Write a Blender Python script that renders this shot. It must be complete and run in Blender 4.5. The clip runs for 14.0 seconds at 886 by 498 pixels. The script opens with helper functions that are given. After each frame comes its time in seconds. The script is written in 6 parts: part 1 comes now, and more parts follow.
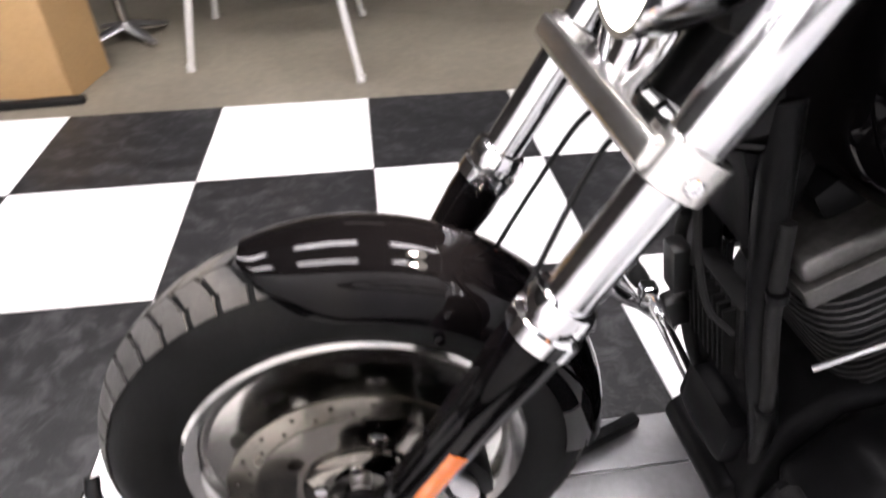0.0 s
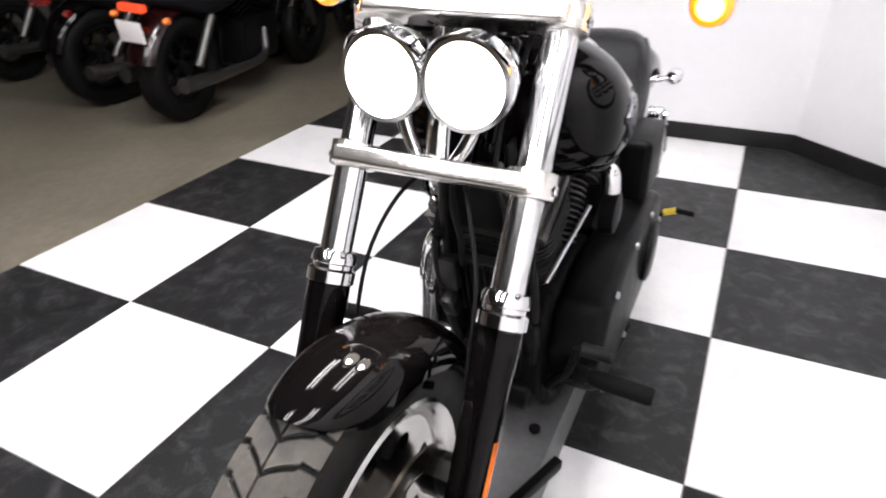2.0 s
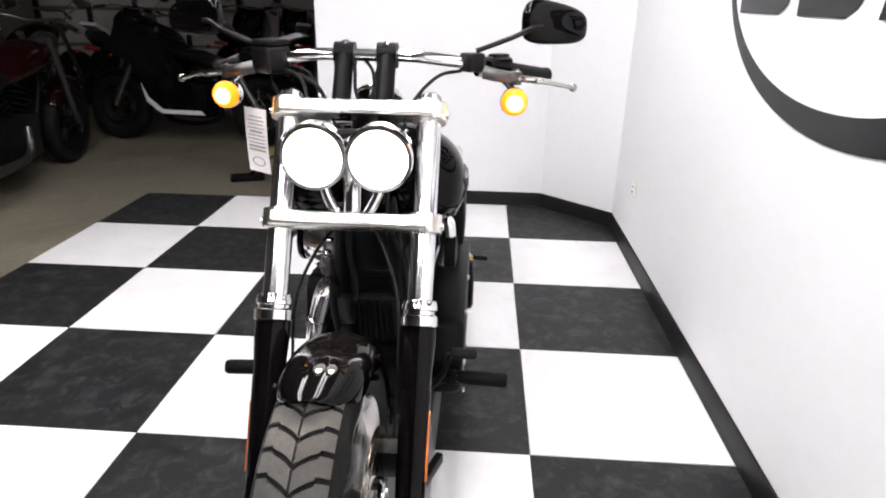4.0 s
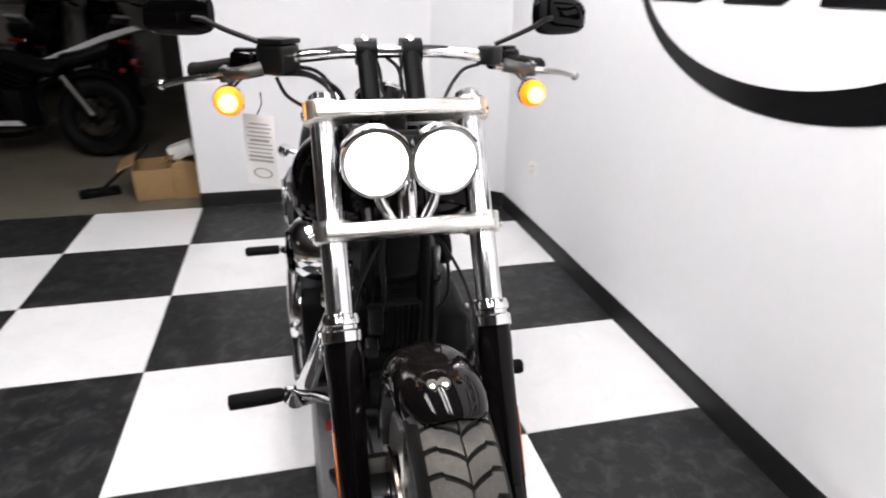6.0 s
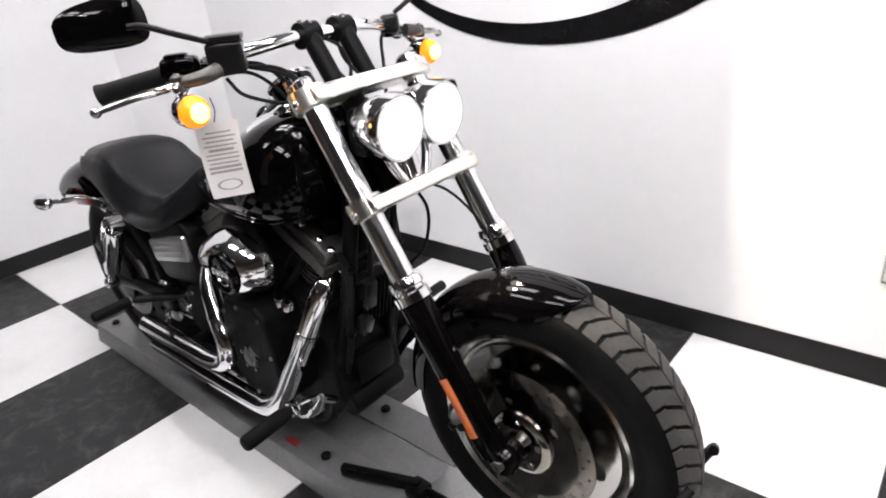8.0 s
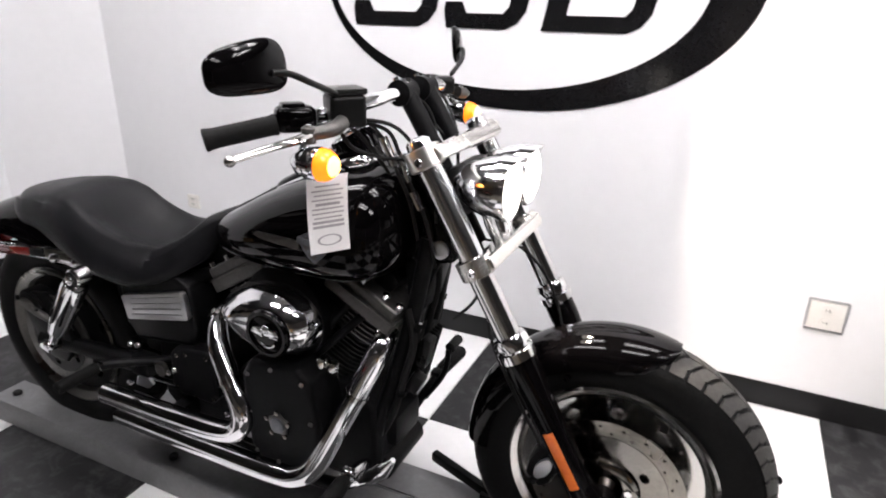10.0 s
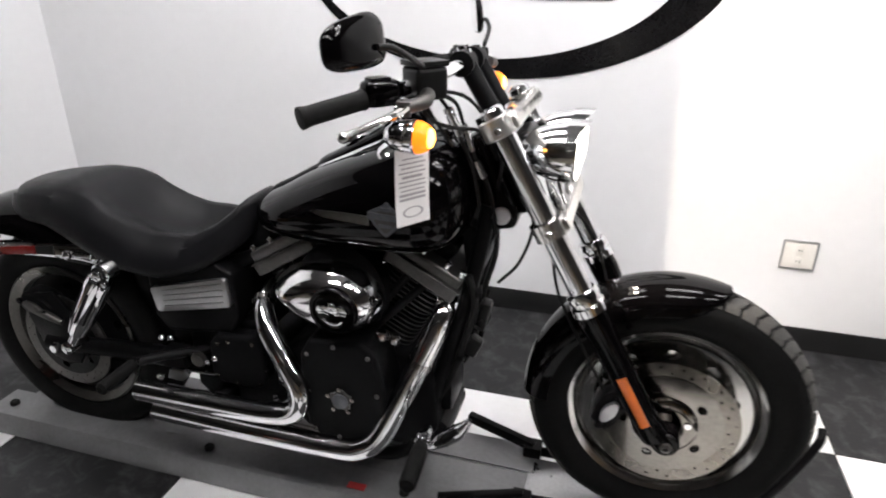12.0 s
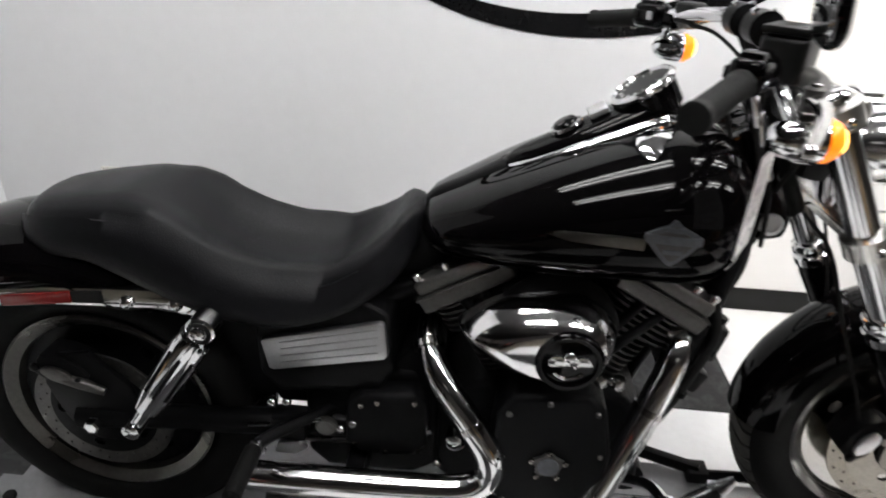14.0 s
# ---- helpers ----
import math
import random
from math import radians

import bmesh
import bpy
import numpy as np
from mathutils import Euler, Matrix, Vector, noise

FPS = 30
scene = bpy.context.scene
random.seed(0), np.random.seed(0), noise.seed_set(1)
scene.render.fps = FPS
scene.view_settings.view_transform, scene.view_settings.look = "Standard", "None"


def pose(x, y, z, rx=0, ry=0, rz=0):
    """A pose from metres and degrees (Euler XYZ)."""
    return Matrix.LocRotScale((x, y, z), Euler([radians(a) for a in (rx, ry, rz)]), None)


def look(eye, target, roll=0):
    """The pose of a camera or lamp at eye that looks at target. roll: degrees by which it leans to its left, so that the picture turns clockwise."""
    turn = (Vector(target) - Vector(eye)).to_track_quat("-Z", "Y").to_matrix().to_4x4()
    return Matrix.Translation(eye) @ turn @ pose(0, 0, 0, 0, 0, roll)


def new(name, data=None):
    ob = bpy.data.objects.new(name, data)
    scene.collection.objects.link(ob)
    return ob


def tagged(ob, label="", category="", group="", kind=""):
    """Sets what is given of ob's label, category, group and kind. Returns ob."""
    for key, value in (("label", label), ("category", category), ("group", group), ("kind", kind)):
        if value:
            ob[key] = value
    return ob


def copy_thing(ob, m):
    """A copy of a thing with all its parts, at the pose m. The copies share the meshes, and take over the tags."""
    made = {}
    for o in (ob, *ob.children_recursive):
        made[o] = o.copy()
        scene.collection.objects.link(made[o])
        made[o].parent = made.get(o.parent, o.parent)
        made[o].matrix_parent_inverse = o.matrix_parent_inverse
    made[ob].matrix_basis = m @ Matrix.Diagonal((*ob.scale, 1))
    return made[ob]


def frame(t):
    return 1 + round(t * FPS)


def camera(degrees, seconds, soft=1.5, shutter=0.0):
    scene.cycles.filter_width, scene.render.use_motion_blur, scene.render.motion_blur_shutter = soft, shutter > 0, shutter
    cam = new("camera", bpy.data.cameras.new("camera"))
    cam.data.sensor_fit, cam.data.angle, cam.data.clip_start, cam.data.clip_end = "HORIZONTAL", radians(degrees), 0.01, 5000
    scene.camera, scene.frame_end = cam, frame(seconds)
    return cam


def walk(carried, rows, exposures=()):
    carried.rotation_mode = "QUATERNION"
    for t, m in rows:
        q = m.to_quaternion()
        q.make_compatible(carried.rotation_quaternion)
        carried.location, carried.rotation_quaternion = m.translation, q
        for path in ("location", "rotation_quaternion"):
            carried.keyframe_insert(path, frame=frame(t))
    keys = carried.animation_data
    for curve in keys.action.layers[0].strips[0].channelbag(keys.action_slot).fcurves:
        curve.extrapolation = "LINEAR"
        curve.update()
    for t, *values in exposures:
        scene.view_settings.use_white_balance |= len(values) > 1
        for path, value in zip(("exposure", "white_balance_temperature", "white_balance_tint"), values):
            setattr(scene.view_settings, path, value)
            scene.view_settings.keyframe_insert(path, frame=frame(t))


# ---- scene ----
cam = camera(70.9, 14.0, soft=1.9, shutter=0.5)
PATH = [
    (0, (0.608, 0.107, 1.096), (0.4, -1.574, -0.188), -0.7),
    (0.5, (0.733, 0.014, 1.133), (0.078, -1.62, -0.017), 1.4),
    (1, (0.772, -0.103, 1.14), (-0.378, -1.321, 0.048), 4.3),
    (1.5, (0.869, -0.12, 1.166), (-0.525, -1.109, 0.128), 2.3),
    (2, (1.125, -0.05, 1.201), (-0.431, -0.828, 0.215), -1.3),
    (2.5, (1.261, -0.128, 1.225), (-0.459, -0.733, 0.404), 0.0),
    (3, (1.334, -0.221, 1.249), (-0.483, -0.584, 0.498), 0.0),
    (3.5, (1.449, -0.189, 1.261), (-0.406, -0.41, 0.546), 0.5),
    (3.7, (1.522, -0.174, 1.267), (-0.333, -0.346, 0.54), 0.9),
    (5.8, (1.462, -0.57, 1.276), (-0.345, -0.251, 0.48), -0.3),
    (6, (1.456, -0.628, 1.276), (-0.336, -0.194, 0.5), 0.7),
    (6.5, (1.52, -0.839, 1.281), (-0.101, 0.002, 0.466), -1.1),
    (7, (1.477, -0.996, 1.275), (-0.032, 0.04, 0.469), -1.2),
    (7.2, (1.408, -1.053, 1.268), (-0.046, 0.023, 0.415), -3.9),
    (9.3, (0.95, -1.553, 1.284), (0.018, 0.05, 0.534), -0.8),
    (9.5, (0.871, -1.561, 1.31), (-0.06, 0.055, 0.586), -0.0),
    (10, (0.771, -1.596, 1.319), (-0.004, 0.097, 0.59), 1.2),
    (10.5, (0.684, -1.728, 1.331), (0.063, 0.016, 0.575), 0.2),
    (11, (0.65, -1.815, 1.338), (0.078, -0.055, 0.58), 0.1),
    (11.5, (0.609, -1.825, 1.333), (0.084, -0.058, 0.556), 1.3),
    (12, (0.495, -1.747, 1.318), (-0.02, 0.01, 0.515), 0.2),
    (12.5, (0.322, -1.598, 1.317), (-0.16, 0.138, 0.448), -0.1),
    (13, (0.153, -1.565, 1.3), (-0.172, 0.207, 0.431), 1.1),
    (13.5, (-0.106, -1.578, 1.293), (-0.229, 0.2, 0.385), 0.6),
    (14, (-0.246, -1.503, 1.277), (-0.343, 0.265, 0.346), 2.8),
]
walk(cam, [(t, look(eye, target, roll)) for t, eye, target, roll in PATH],
     exposures=[(0, 0.86, 6500, 18), (1.0, 0.82, 6550, 18), (2.0, 0.56, 6500, 14), (3.7, 0.50, 6500, 14), (5.8, 0.26, 6500, 13), (7.2, 0.20, 6500, 13),
                (9.3, 0.17, 6500, 15), (11.0, 0.14, 6500, 14), (12.0, 0.05, 6500, 12), (13.0, -0.10, 6500, 11), (13.5, -0.15, 6500, 10), (14.0, -0.08, 6500, 9)])

# ---------------------------------------------------------------- world
world = bpy.data.worlds.new("world")
scene.world = world
world.use_nodes = True
world.node_tree.nodes["Background"].inputs[0].default_value = (0.5, 0.52, 0.55, 1)
world.node_tree.nodes["Background"].inputs[1].default_value = 0.02

LIGHT_POWER = 36.0        # radiance of the showroom tubes
GARAGE_POWER = 0.55
HEAD_WATTS = 21.0


# ---------------------------------------------------------------- materials
def material(name, colour, rough=0.5, metal=0.0, vary=0.15, scale=8.0, fine=120.0, bump=0.0,
             bump_scale=200.0, coat=0.0, rough_vary=0.1, spot=None, spot_amount=0.0, per_object=0.0, spec=0.5):
    """Principled surface with large and fine variation of colour, roughness and relief."""
    m = bpy.data.materials.new(name)
    m.use_nodes = True
    nt = m.node_tree
    p = nt.nodes["Principled BSDF"]
    p.inputs["Metallic"].default_value = metal
    p.inputs["Specular IOR Level"].default_value = spec
    p.inputs["Coat Weight"].default_value = coat
    p.inputs["Coat Roughness"].default_value = 0.03
    co = nt.nodes.new("ShaderNodeNewGeometry")
    big = nt.nodes.new("ShaderNodeTexNoise")
    big.inputs["Scale"].default_value = scale
    big.inputs["Detail"].default_value = 5
    small = nt.nodes.new("ShaderNodeTexNoise")
    small.inputs["Scale"].default_value = fine
    small.inputs["Detail"].default_value = 3
    for n in (big, small):
        nt.links.new(co.outputs["Position"], n.inputs["Vector"])
    mix = nt.nodes.new("ShaderNodeMath")
    mix.operation = "ADD"
    nt.links.new(big.outputs["Fac"], mix.inputs[0])
    nt.links.new(small.outputs["Fac"], mix.inputs[1])
    ramp = nt.nodes.new("ShaderNodeMapRange")
    ramp.inputs["From Min"].default_value, ramp.inputs["From Max"].default_value = 0.6, 1.4
    ramp.inputs["To Min"].default_value, ramp.inputs["To Max"].default_value = 1 - vary, 1 + vary
    nt.links.new(mix.outputs[0], ramp.inputs["Value"])
    tint = nt.nodes.new("ShaderNodeVectorMath")
    tint.operation = "SCALE"
    tint.inputs[0].default_value = colour
    nt.links.new(ramp.outputs["Result"], tint.inputs["Scale"])
    out = tint.outputs["Vector"]
    if per_object:
        info = nt.nodes.new("ShaderNodeObjectInfo")
        r2 = nt.nodes.new("ShaderNodeMapRange")
        r2.inputs["To Min"].default_value, r2.inputs["To Max"].default_value = 1 - per_object, 1 + per_object
        nt.links.new(info.outputs["Random"], r2.inputs["Value"])
        s2 = nt.nodes.new("ShaderNodeVectorMath")
        s2.operation = "SCALE"
        nt.links.new(out, s2.inputs[0])
        nt.links.new(r2.outputs["Result"], s2.inputs["Scale"])
        out = s2.outputs["Vector"]
    if spot:
        sn = nt.nodes.new("ShaderNodeTexNoise")
        sn.inputs["Scale"].default_value = scale * 0.7
        sn.inputs["Detail"].default_value = 8
        sn.inputs["Roughness"].default_value = 0.7
        sn.inputs["Distortion"].default_value = 0.6
        nt.links.new(co.outputs["Position"], sn.inputs["Vector"])
        sr = nt.nodes.new("ShaderNodeMapRange")
        sr.inputs["From Min"].default_value, sr.inputs["From Max"].default_value = 0.48, 0.72
        sr.inputs["To Max"].default_value = spot_amount
        nt.links.new(sn.outputs["Fac"], sr.inputs["Value"])
        mc = nt.nodes.new("ShaderNodeMix")
        mc.data_type = "RGBA"
        nt.links.new(sr.outputs["Result"], mc.inputs["Factor"])
        nt.links.new(out, mc.inputs["A"])
        mc.inputs["B"].default_value = (*spot, 1)
        out = mc.outputs["Result"]
    nt.links.new(out, p.inputs["Base Color"])
    rr = nt.nodes.new("ShaderNodeMapRange")
    rr.inputs["From Min"].default_value, rr.inputs["From Max"].default_value = 0.3, 0.7
    rr.inputs["To Min"].default_value = max(0.01, rough * (1 - rough_vary))
    rr.inputs["To Max"].default_value = min(1, rough * (1 + rough_vary * 2))
    nt.links.new(big.outputs["Fac"], rr.inputs["Value"])
    nt.links.new(rr.outputs["Result"], p.inputs["Roughness"])
    if bump:
        bn = nt.nodes.new("ShaderNodeTexNoise")
        bn.inputs["Scale"].default_value = bump_scale
        bn.inputs["Detail"].default_value = 2
        nt.links.new(co.outputs["Position"], bn.inputs["Vector"])
        b = nt.nodes.new("ShaderNodeBump")
        b.inputs["Strength"].default_value = bump
        b.inputs["Distance"].default_value = 0.002
        nt.links.new(bn.outputs["Fac"], b.inputs["Height"])
        nt.links.new(b.outputs["Normal"], p.inputs["Normal"])
    return m


def glowing(name, colour, strength, base=None, rough=0.2):
    m = bpy.data.materials.new(name)
    m.use_nodes = True
    p = m.node_tree.nodes["Principled BSDF"]
    p.inputs["Base Color"].default_value = (*(base or colour), 1)
    p.inputs["Roughness"].default_value = rough
    p.inputs["Emission Color"].default_value = (*colour, 1)
    p.inputs["Emission Strength"].default_value = strength
    return m


GLOSS = material("black_gloss_paint", (0.0016, 0.0014, 0.0016), 0.035, vary=0.3, scale=3, fine=60, spec=0.14)
SATIN = material("black_satin_metal", (0.0042, 0.0042, 0.0046), 0.33, vary=0.3, scale=10, bump=0.15, bump_scale=400, spec=0.075)
WRINKLE = material("black_wrinkle_paint", (0.0045, 0.0045, 0.005), 0.42, vary=0.35, scale=12, bump=0.5, bump_scale=500, spec=0.065)
CHROME = material("chrome", (0.78, 0.78, 0.79), 0.07, 1.0, vary=0.04, scale=5, rough_vary=0.5)
CARRIER = material("disc_carrier_alloy", (0.205, 0.193, 0.176), 0.085, 1.0, vary=0.2, scale=14, rough_vary=0.5,
                   spot=(0.13, 0.12, 0.10), spot_amount=0.4)
POLISHED = material("polished_aluminium", (0.44, 0.43, 0.415), 0.10, 1.0, vary=0.12, scale=9, rough_vary=0.4)
BRUSHED = material("brushed_aluminium", (0.52, 0.52, 0.53), 0.33, 1.0, vary=0.12, scale=14, fine=300, bump=0.1)
DISC = material("brake_disc_steel", (0.195, 0.183, 0.163), 0.17, 1.0, vary=0.22, scale=14, rough_vary=0.4,
                spot=(0.24, 0.21, 0.165), spot_amount=0.7)
CLAMP = material("hazed_clamp_chrome", (0.80, 0.785, 0.75), 0.25, 1.0, vary=0.04, scale=4, rough_vary=0.12)
FORK_CHROME = material("worn_fork_chrome", (0.74, 0.745, 0.755), 0.14, 1.0, vary=0.03, scale=3, rough_vary=0.06)
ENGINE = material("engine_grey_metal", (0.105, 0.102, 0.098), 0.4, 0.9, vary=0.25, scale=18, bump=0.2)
EMBLEM = material("dull_emblem_metal", (0.16, 0.165, 0.18), 0.5, 1.0, vary=0.2, scale=30)
FIN = material("black_fin_with_worn_edges", (0.045, 0.045, 0.045), 0.35, 0.6, vary=0.3, scale=20)
RUBBER = material("black_rubber", (0.009, 0.009, 0.009), 0.6, vary=0.25, scale=20, bump=0.25, bump_scale=600, spec=0.14)
WHEEL_ALLOY = material("satin_wheel_alloy", (0.47, 0.46, 0.445), 0.15, 1.0, vary=0.10, scale=9, rough_vary=0.35)
# Alloy with the rear wheel's shade put into its colour; also the emblem bar.
DARKENED_ALLOY = material("darkened_alloy", (0.15, 0.145, 0.135), 0.3, 1.0, vary=0.2, scale=10, rough_vary=0.3)
PEG = material("black_peg_rubber", (0.004, 0.004, 0.004), 0.6, vary=0.25, scale=20, bump=0.25, bump_scale=600, spec=0.08)
TREAD = material("dusty_tread_rubber", (0.042, 0.040, 0.037), 0.85, vary=0.2, scale=14, per_object=0.12, bump=0.4,
                 spot=(0.025, 0.025, 0.025), spot_amount=0.6)
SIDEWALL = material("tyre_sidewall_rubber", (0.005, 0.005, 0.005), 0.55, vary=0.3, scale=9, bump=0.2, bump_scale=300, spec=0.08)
VINYL = material("black_seat_vinyl", (0.0055, 0.0055, 0.0066), 0.36, vary=0.3, scale=6, bump=0.45, bump_scale=450, spec=0.16)
BLACK_PLASTIC = material("black_plastic", (0.006, 0.006, 0.006), 0.3, vary=0.25, scale=20, spec=0.2)
WHITE_TILE = material("white_floor_tile", (0.80, 0.80, 0.805), 0.32, vary=0.03, scale=5, fine=40, per_object=0.015,
                      spot=(0.56, 0.56, 0.57), spot_amount=0.32, bump=0.05, bump_scale=90)
BLACK_TILE = material("black_floor_tile", (0.0105, 0.0105, 0.0112), 0.42, vary=0.35, scale=20, fine=140, per_object=0.06,
                      spot=(0.062, 0.062, 0.064), spot_amount=0.85, bump=0.12, bump_scale=90, spec=0.26)
CONCRETE = material("garage_concrete", (0.160, 0.142, 0.110), 0.42, vary=0.22, scale=2.2, fine=26,
                    spot=(0.092, 0.078, 0.058), spot_amount=0.75, bump=0.2, bump_scale=60)
WALL = material("white_wall_paint", (0.80, 0.805, 0.82), 0.55, vary=0.02, scale=1.2, fine=25, bump=0.1, bump_scale=160)
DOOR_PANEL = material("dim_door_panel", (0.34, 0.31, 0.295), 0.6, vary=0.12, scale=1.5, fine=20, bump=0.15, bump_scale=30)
# Wall colour kept dark in place of the garage's weak light.
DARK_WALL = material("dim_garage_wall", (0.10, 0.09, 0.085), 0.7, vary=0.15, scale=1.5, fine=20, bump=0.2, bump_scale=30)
CEILING = material("ceiling_board", (0.07, 0.07, 0.07), 0.8, vary=0.05, scale=3, bump=0.2, bump_scale=80)
PALE = material("pale_grey_paint", (0.40, 0.39, 0.37), 0.45, vary=0.08, scale=8, bump=0.1)
BASE = material("black_vinyl_base", (0.009, 0.009, 0.0095), 0.42, vary=0.2, scale=4, bump=0.1, spec=0.22)
DECAL = material("black_wall_decal", (0.006, 0.006, 0.0065), 0.16, vary=0.15, scale=3, spec=0.22)
LIFT = material("grey_lift_steel", (0.175, 0.175, 0.18), 0.33, 0.25, vary=0.15, scale=6, fine=80, bump=0.12,
                spot=(0.24, 0.24, 0.25), spot_amount=0.7)
PLATE = material("bare_steel_plate", (0.50, 0.50, 0.50), 0.3, 1.0, vary=0.15, scale=10, rough_vary=0.4)
PAPER = material("white_paper", (0.80, 0.79, 0.78), 0.7, vary=0.03, scale=10)
INK = material("grey_print", (0.36, 0.35, 0.36), 0.7, vary=0.1, scale=10)
CARD = material("cardboard", (0.30, 0.185, 0.08), 0.8, vary=0.12, scale=6, fine=60, bump=0.1)
# Red taken almost to black, so the garage's dimness sits in the colour.
RED_PAINT = material("dimmed_red_paint", (0.008, 0.001, 0.0014), 0.2, vary=0.2, scale=4, coat=0.3)
WHITE_PAINT = material("white_fairing_paint", (0.62, 0.62, 0.64), 0.2, vary=0.06, scale=4, coat=0.5)
BLUE_PAINT = material("blue_black_paint", (0.003, 0.003, 0.0036), 0.15, vary=0.2, scale=4, spec=0.3)
YELLOW = material("yellow_plastic", (0.65, 0.45, 0.03), 0.4, vary=0.1, scale=10)
RED_LENS = material("red_reflector", (0.17, 0.009, 0.008), 0.15, vary=0.15, scale=40, coat=0.5)
ORANGE = material("orange_reflector", (0.62, 0.14, 0.02), 0.2, vary=0.1, scale=60, coat=0.5)
RED_STICKER = material("red_sticker", (0.5, 0.04, 0.04), 0.4, vary=0.1, scale=30)
OUTLET = material("ivory_outlet_plastic", (0.78, 0.76, 0.72), 0.4, vary=0.04, scale=10)
MIRROR = material("mirror_glass", (0.9, 0.9, 0.9), 0.02, 1.0, vary=0.01, scale=2)
AMBER = glowing("lit_amber_lens", (1.0, 0.20, 0.004), 1.25, (0.9, 0.30, 0.02))
AMBER_BULB = glowing("amber_bulb_glow", (1.0, 0.50, 0.09), 7.0, (0.9, 0.5, 0.1))
HEAD_LENS = glowing("lit_headlight_lens", (1.0, 0.93, 0.80), 9.0, (0.9, 0.9, 0.9))
TAIL_LENS = glowing("lit_tail_lens", (1.0, 0.10, 0.02), 0.5, (0.6, 0.03, 0.02))
TUBE_GLOW = glowing("fluorescent_tube", (1.0, 0.985, 0.97), LIGHT_POWER, (0.9, 0.9, 0.9))
GARAGE_GLOW = glowing("dim_fluorescent_tube", (1.0, 0.95, 0.88), GARAGE_POWER, (0.9, 0.9, 0.9))


# ---------------------------------------------------------------- mesh helpers
def frame_of(d):
    d = Vector(d).normalized()
    a = Vector((0, 0, 1)) if abs(d.z) < 0.9 else Vector((1, 0, 0))
    u = d.cross(a).normalized()
    return u, d.cross(u).normalized()


def loft(bm, rings, caps=True, closed=True):
    vs = [[bm.verts.new(p) for p in r] for r in rings]
    n = len(vs[0])
    for a, b in zip(vs, vs[1:]):
        for i in range(n if closed else n - 1):
            j = (i + 1) % n
            bm.faces.new((a[i], a[j], b[j], b[i]))
    if caps and closed:
        bm.faces.new(list(reversed(vs[0])))
        bm.faces.new(vs[-1])
    return bm


def smooth_path(pts, steps=6, closed=False):
    pts = [Vector(p) for p in pts]
    n = len(pts)
    out = []
    for i in range(n if closed else n - 1):
        p1, p2 = pts[i], pts[(i + 1) % n]
        p0 = pts[i - 1] if (i or closed) else p1 * 2 - p2
        p3 = pts[(i + 2) % n] if (closed or i + 2 < n) else p2 * 2 - p1
        for k in range(steps):
            t = k / steps
            out.append(0.5 * (2 * p1 + (p2 - p0) * t + (2 * p0 - 5 * p1 + 4 * p2 - p3) * t * t
                              + (3 * p1 - p0 - 3 * p2 + p3) * t ** 3))
    if not closed:
        out.append(pts[-1])
    return out


def tube(bm, pts, r, n=12, steps=6, closed=False):
    """A round bar along a smooth path; r is one radius or one for each given point."""
    if isinstance(r, (int, float)):
        r = [r] * len(pts)
    path = smooth_path(pts, steps, closed) if len(pts) > 2 else [Vector(p) for p in pts]
    k = steps if len(pts) > 2 else 1
    rad = []
    for i in range(len(path)):
        a = i // k
        f = (i % k) / k
        rad.append(r[a % len(r)] * (1 - f) + r[(a + 1) % len(r) if a + 1 < len(r) or closed else a] * f)
    rings = []
    u = None
    for i, p in enumerate(path):
        a = path[i - 1] if (i or closed) else p
        b = path[(i + 1) % len(path)] if (closed or i + 1 < len(path)) else p
        d = (b - a).normalized()
        if u is None:
            u, _ = frame_of(d)
        u = (u - d * u.dot(d)).normalized()
        v = d.cross(u)
        rings.append([p + (u * math.cos(q * math.tau / n) + v * math.sin(q * math.tau / n)) * rad[i] for q in range(n)])
    if closed:
        rings.append(rings[0])
    loft(bm, rings, caps=not closed)
    if closed:
        bmesh.ops.remove_doubles(bm, verts=bm.verts, dist=1e-6)
    return bm


def lathe(bm, profile, origin, axis, n=32, closed=False):
    """Turns (along, radius) pairs about an axis through origin."""
    o, d = Vector(origin), Vector(axis).normalized()
    u, v = frame_of(d)
    ring = lambda a, r: [o + d * a + (u * math.cos(q * math.tau / n) + v * math.sin(q * math.tau / n)) * max(r, 1e-4) for q in range(n)]
    prof = list(profile) + ([profile[0]] if closed else [])
    loft(bm, [ring(a, r) for a, r in prof], caps=not closed)
    if closed:
        bmesh.ops.remove_doubles(bm, verts=bm.verts, dist=1e-6)
    return bm


def box(bm, c, s, bevel=0.003, m=None, seg=2):
    b = bmesh.new()
    bmesh.ops.create_cube(b, size=1.0)
    bmesh.ops.scale(b, vec=s, verts=b.verts)
    if bevel:
        bmesh.ops.bevel(b, geom=list(b.edges), offset=min(bevel, min(s) * 0.45), segments=seg, affect="EDGES", profile=0.6)
    bmesh.ops.transform(b, matrix=Matrix.Translation(c) @ (m or Matrix.Identity(4)), verts=b.verts)
    return merge(bm, b)


def merge(bm, other):
    me = bpy.data.meshes.new("tmp")
    other.to_mesh(me)
    other.free()
    bm.from_mesh(me)
    bpy.data.meshes.remove(me)
    return bm


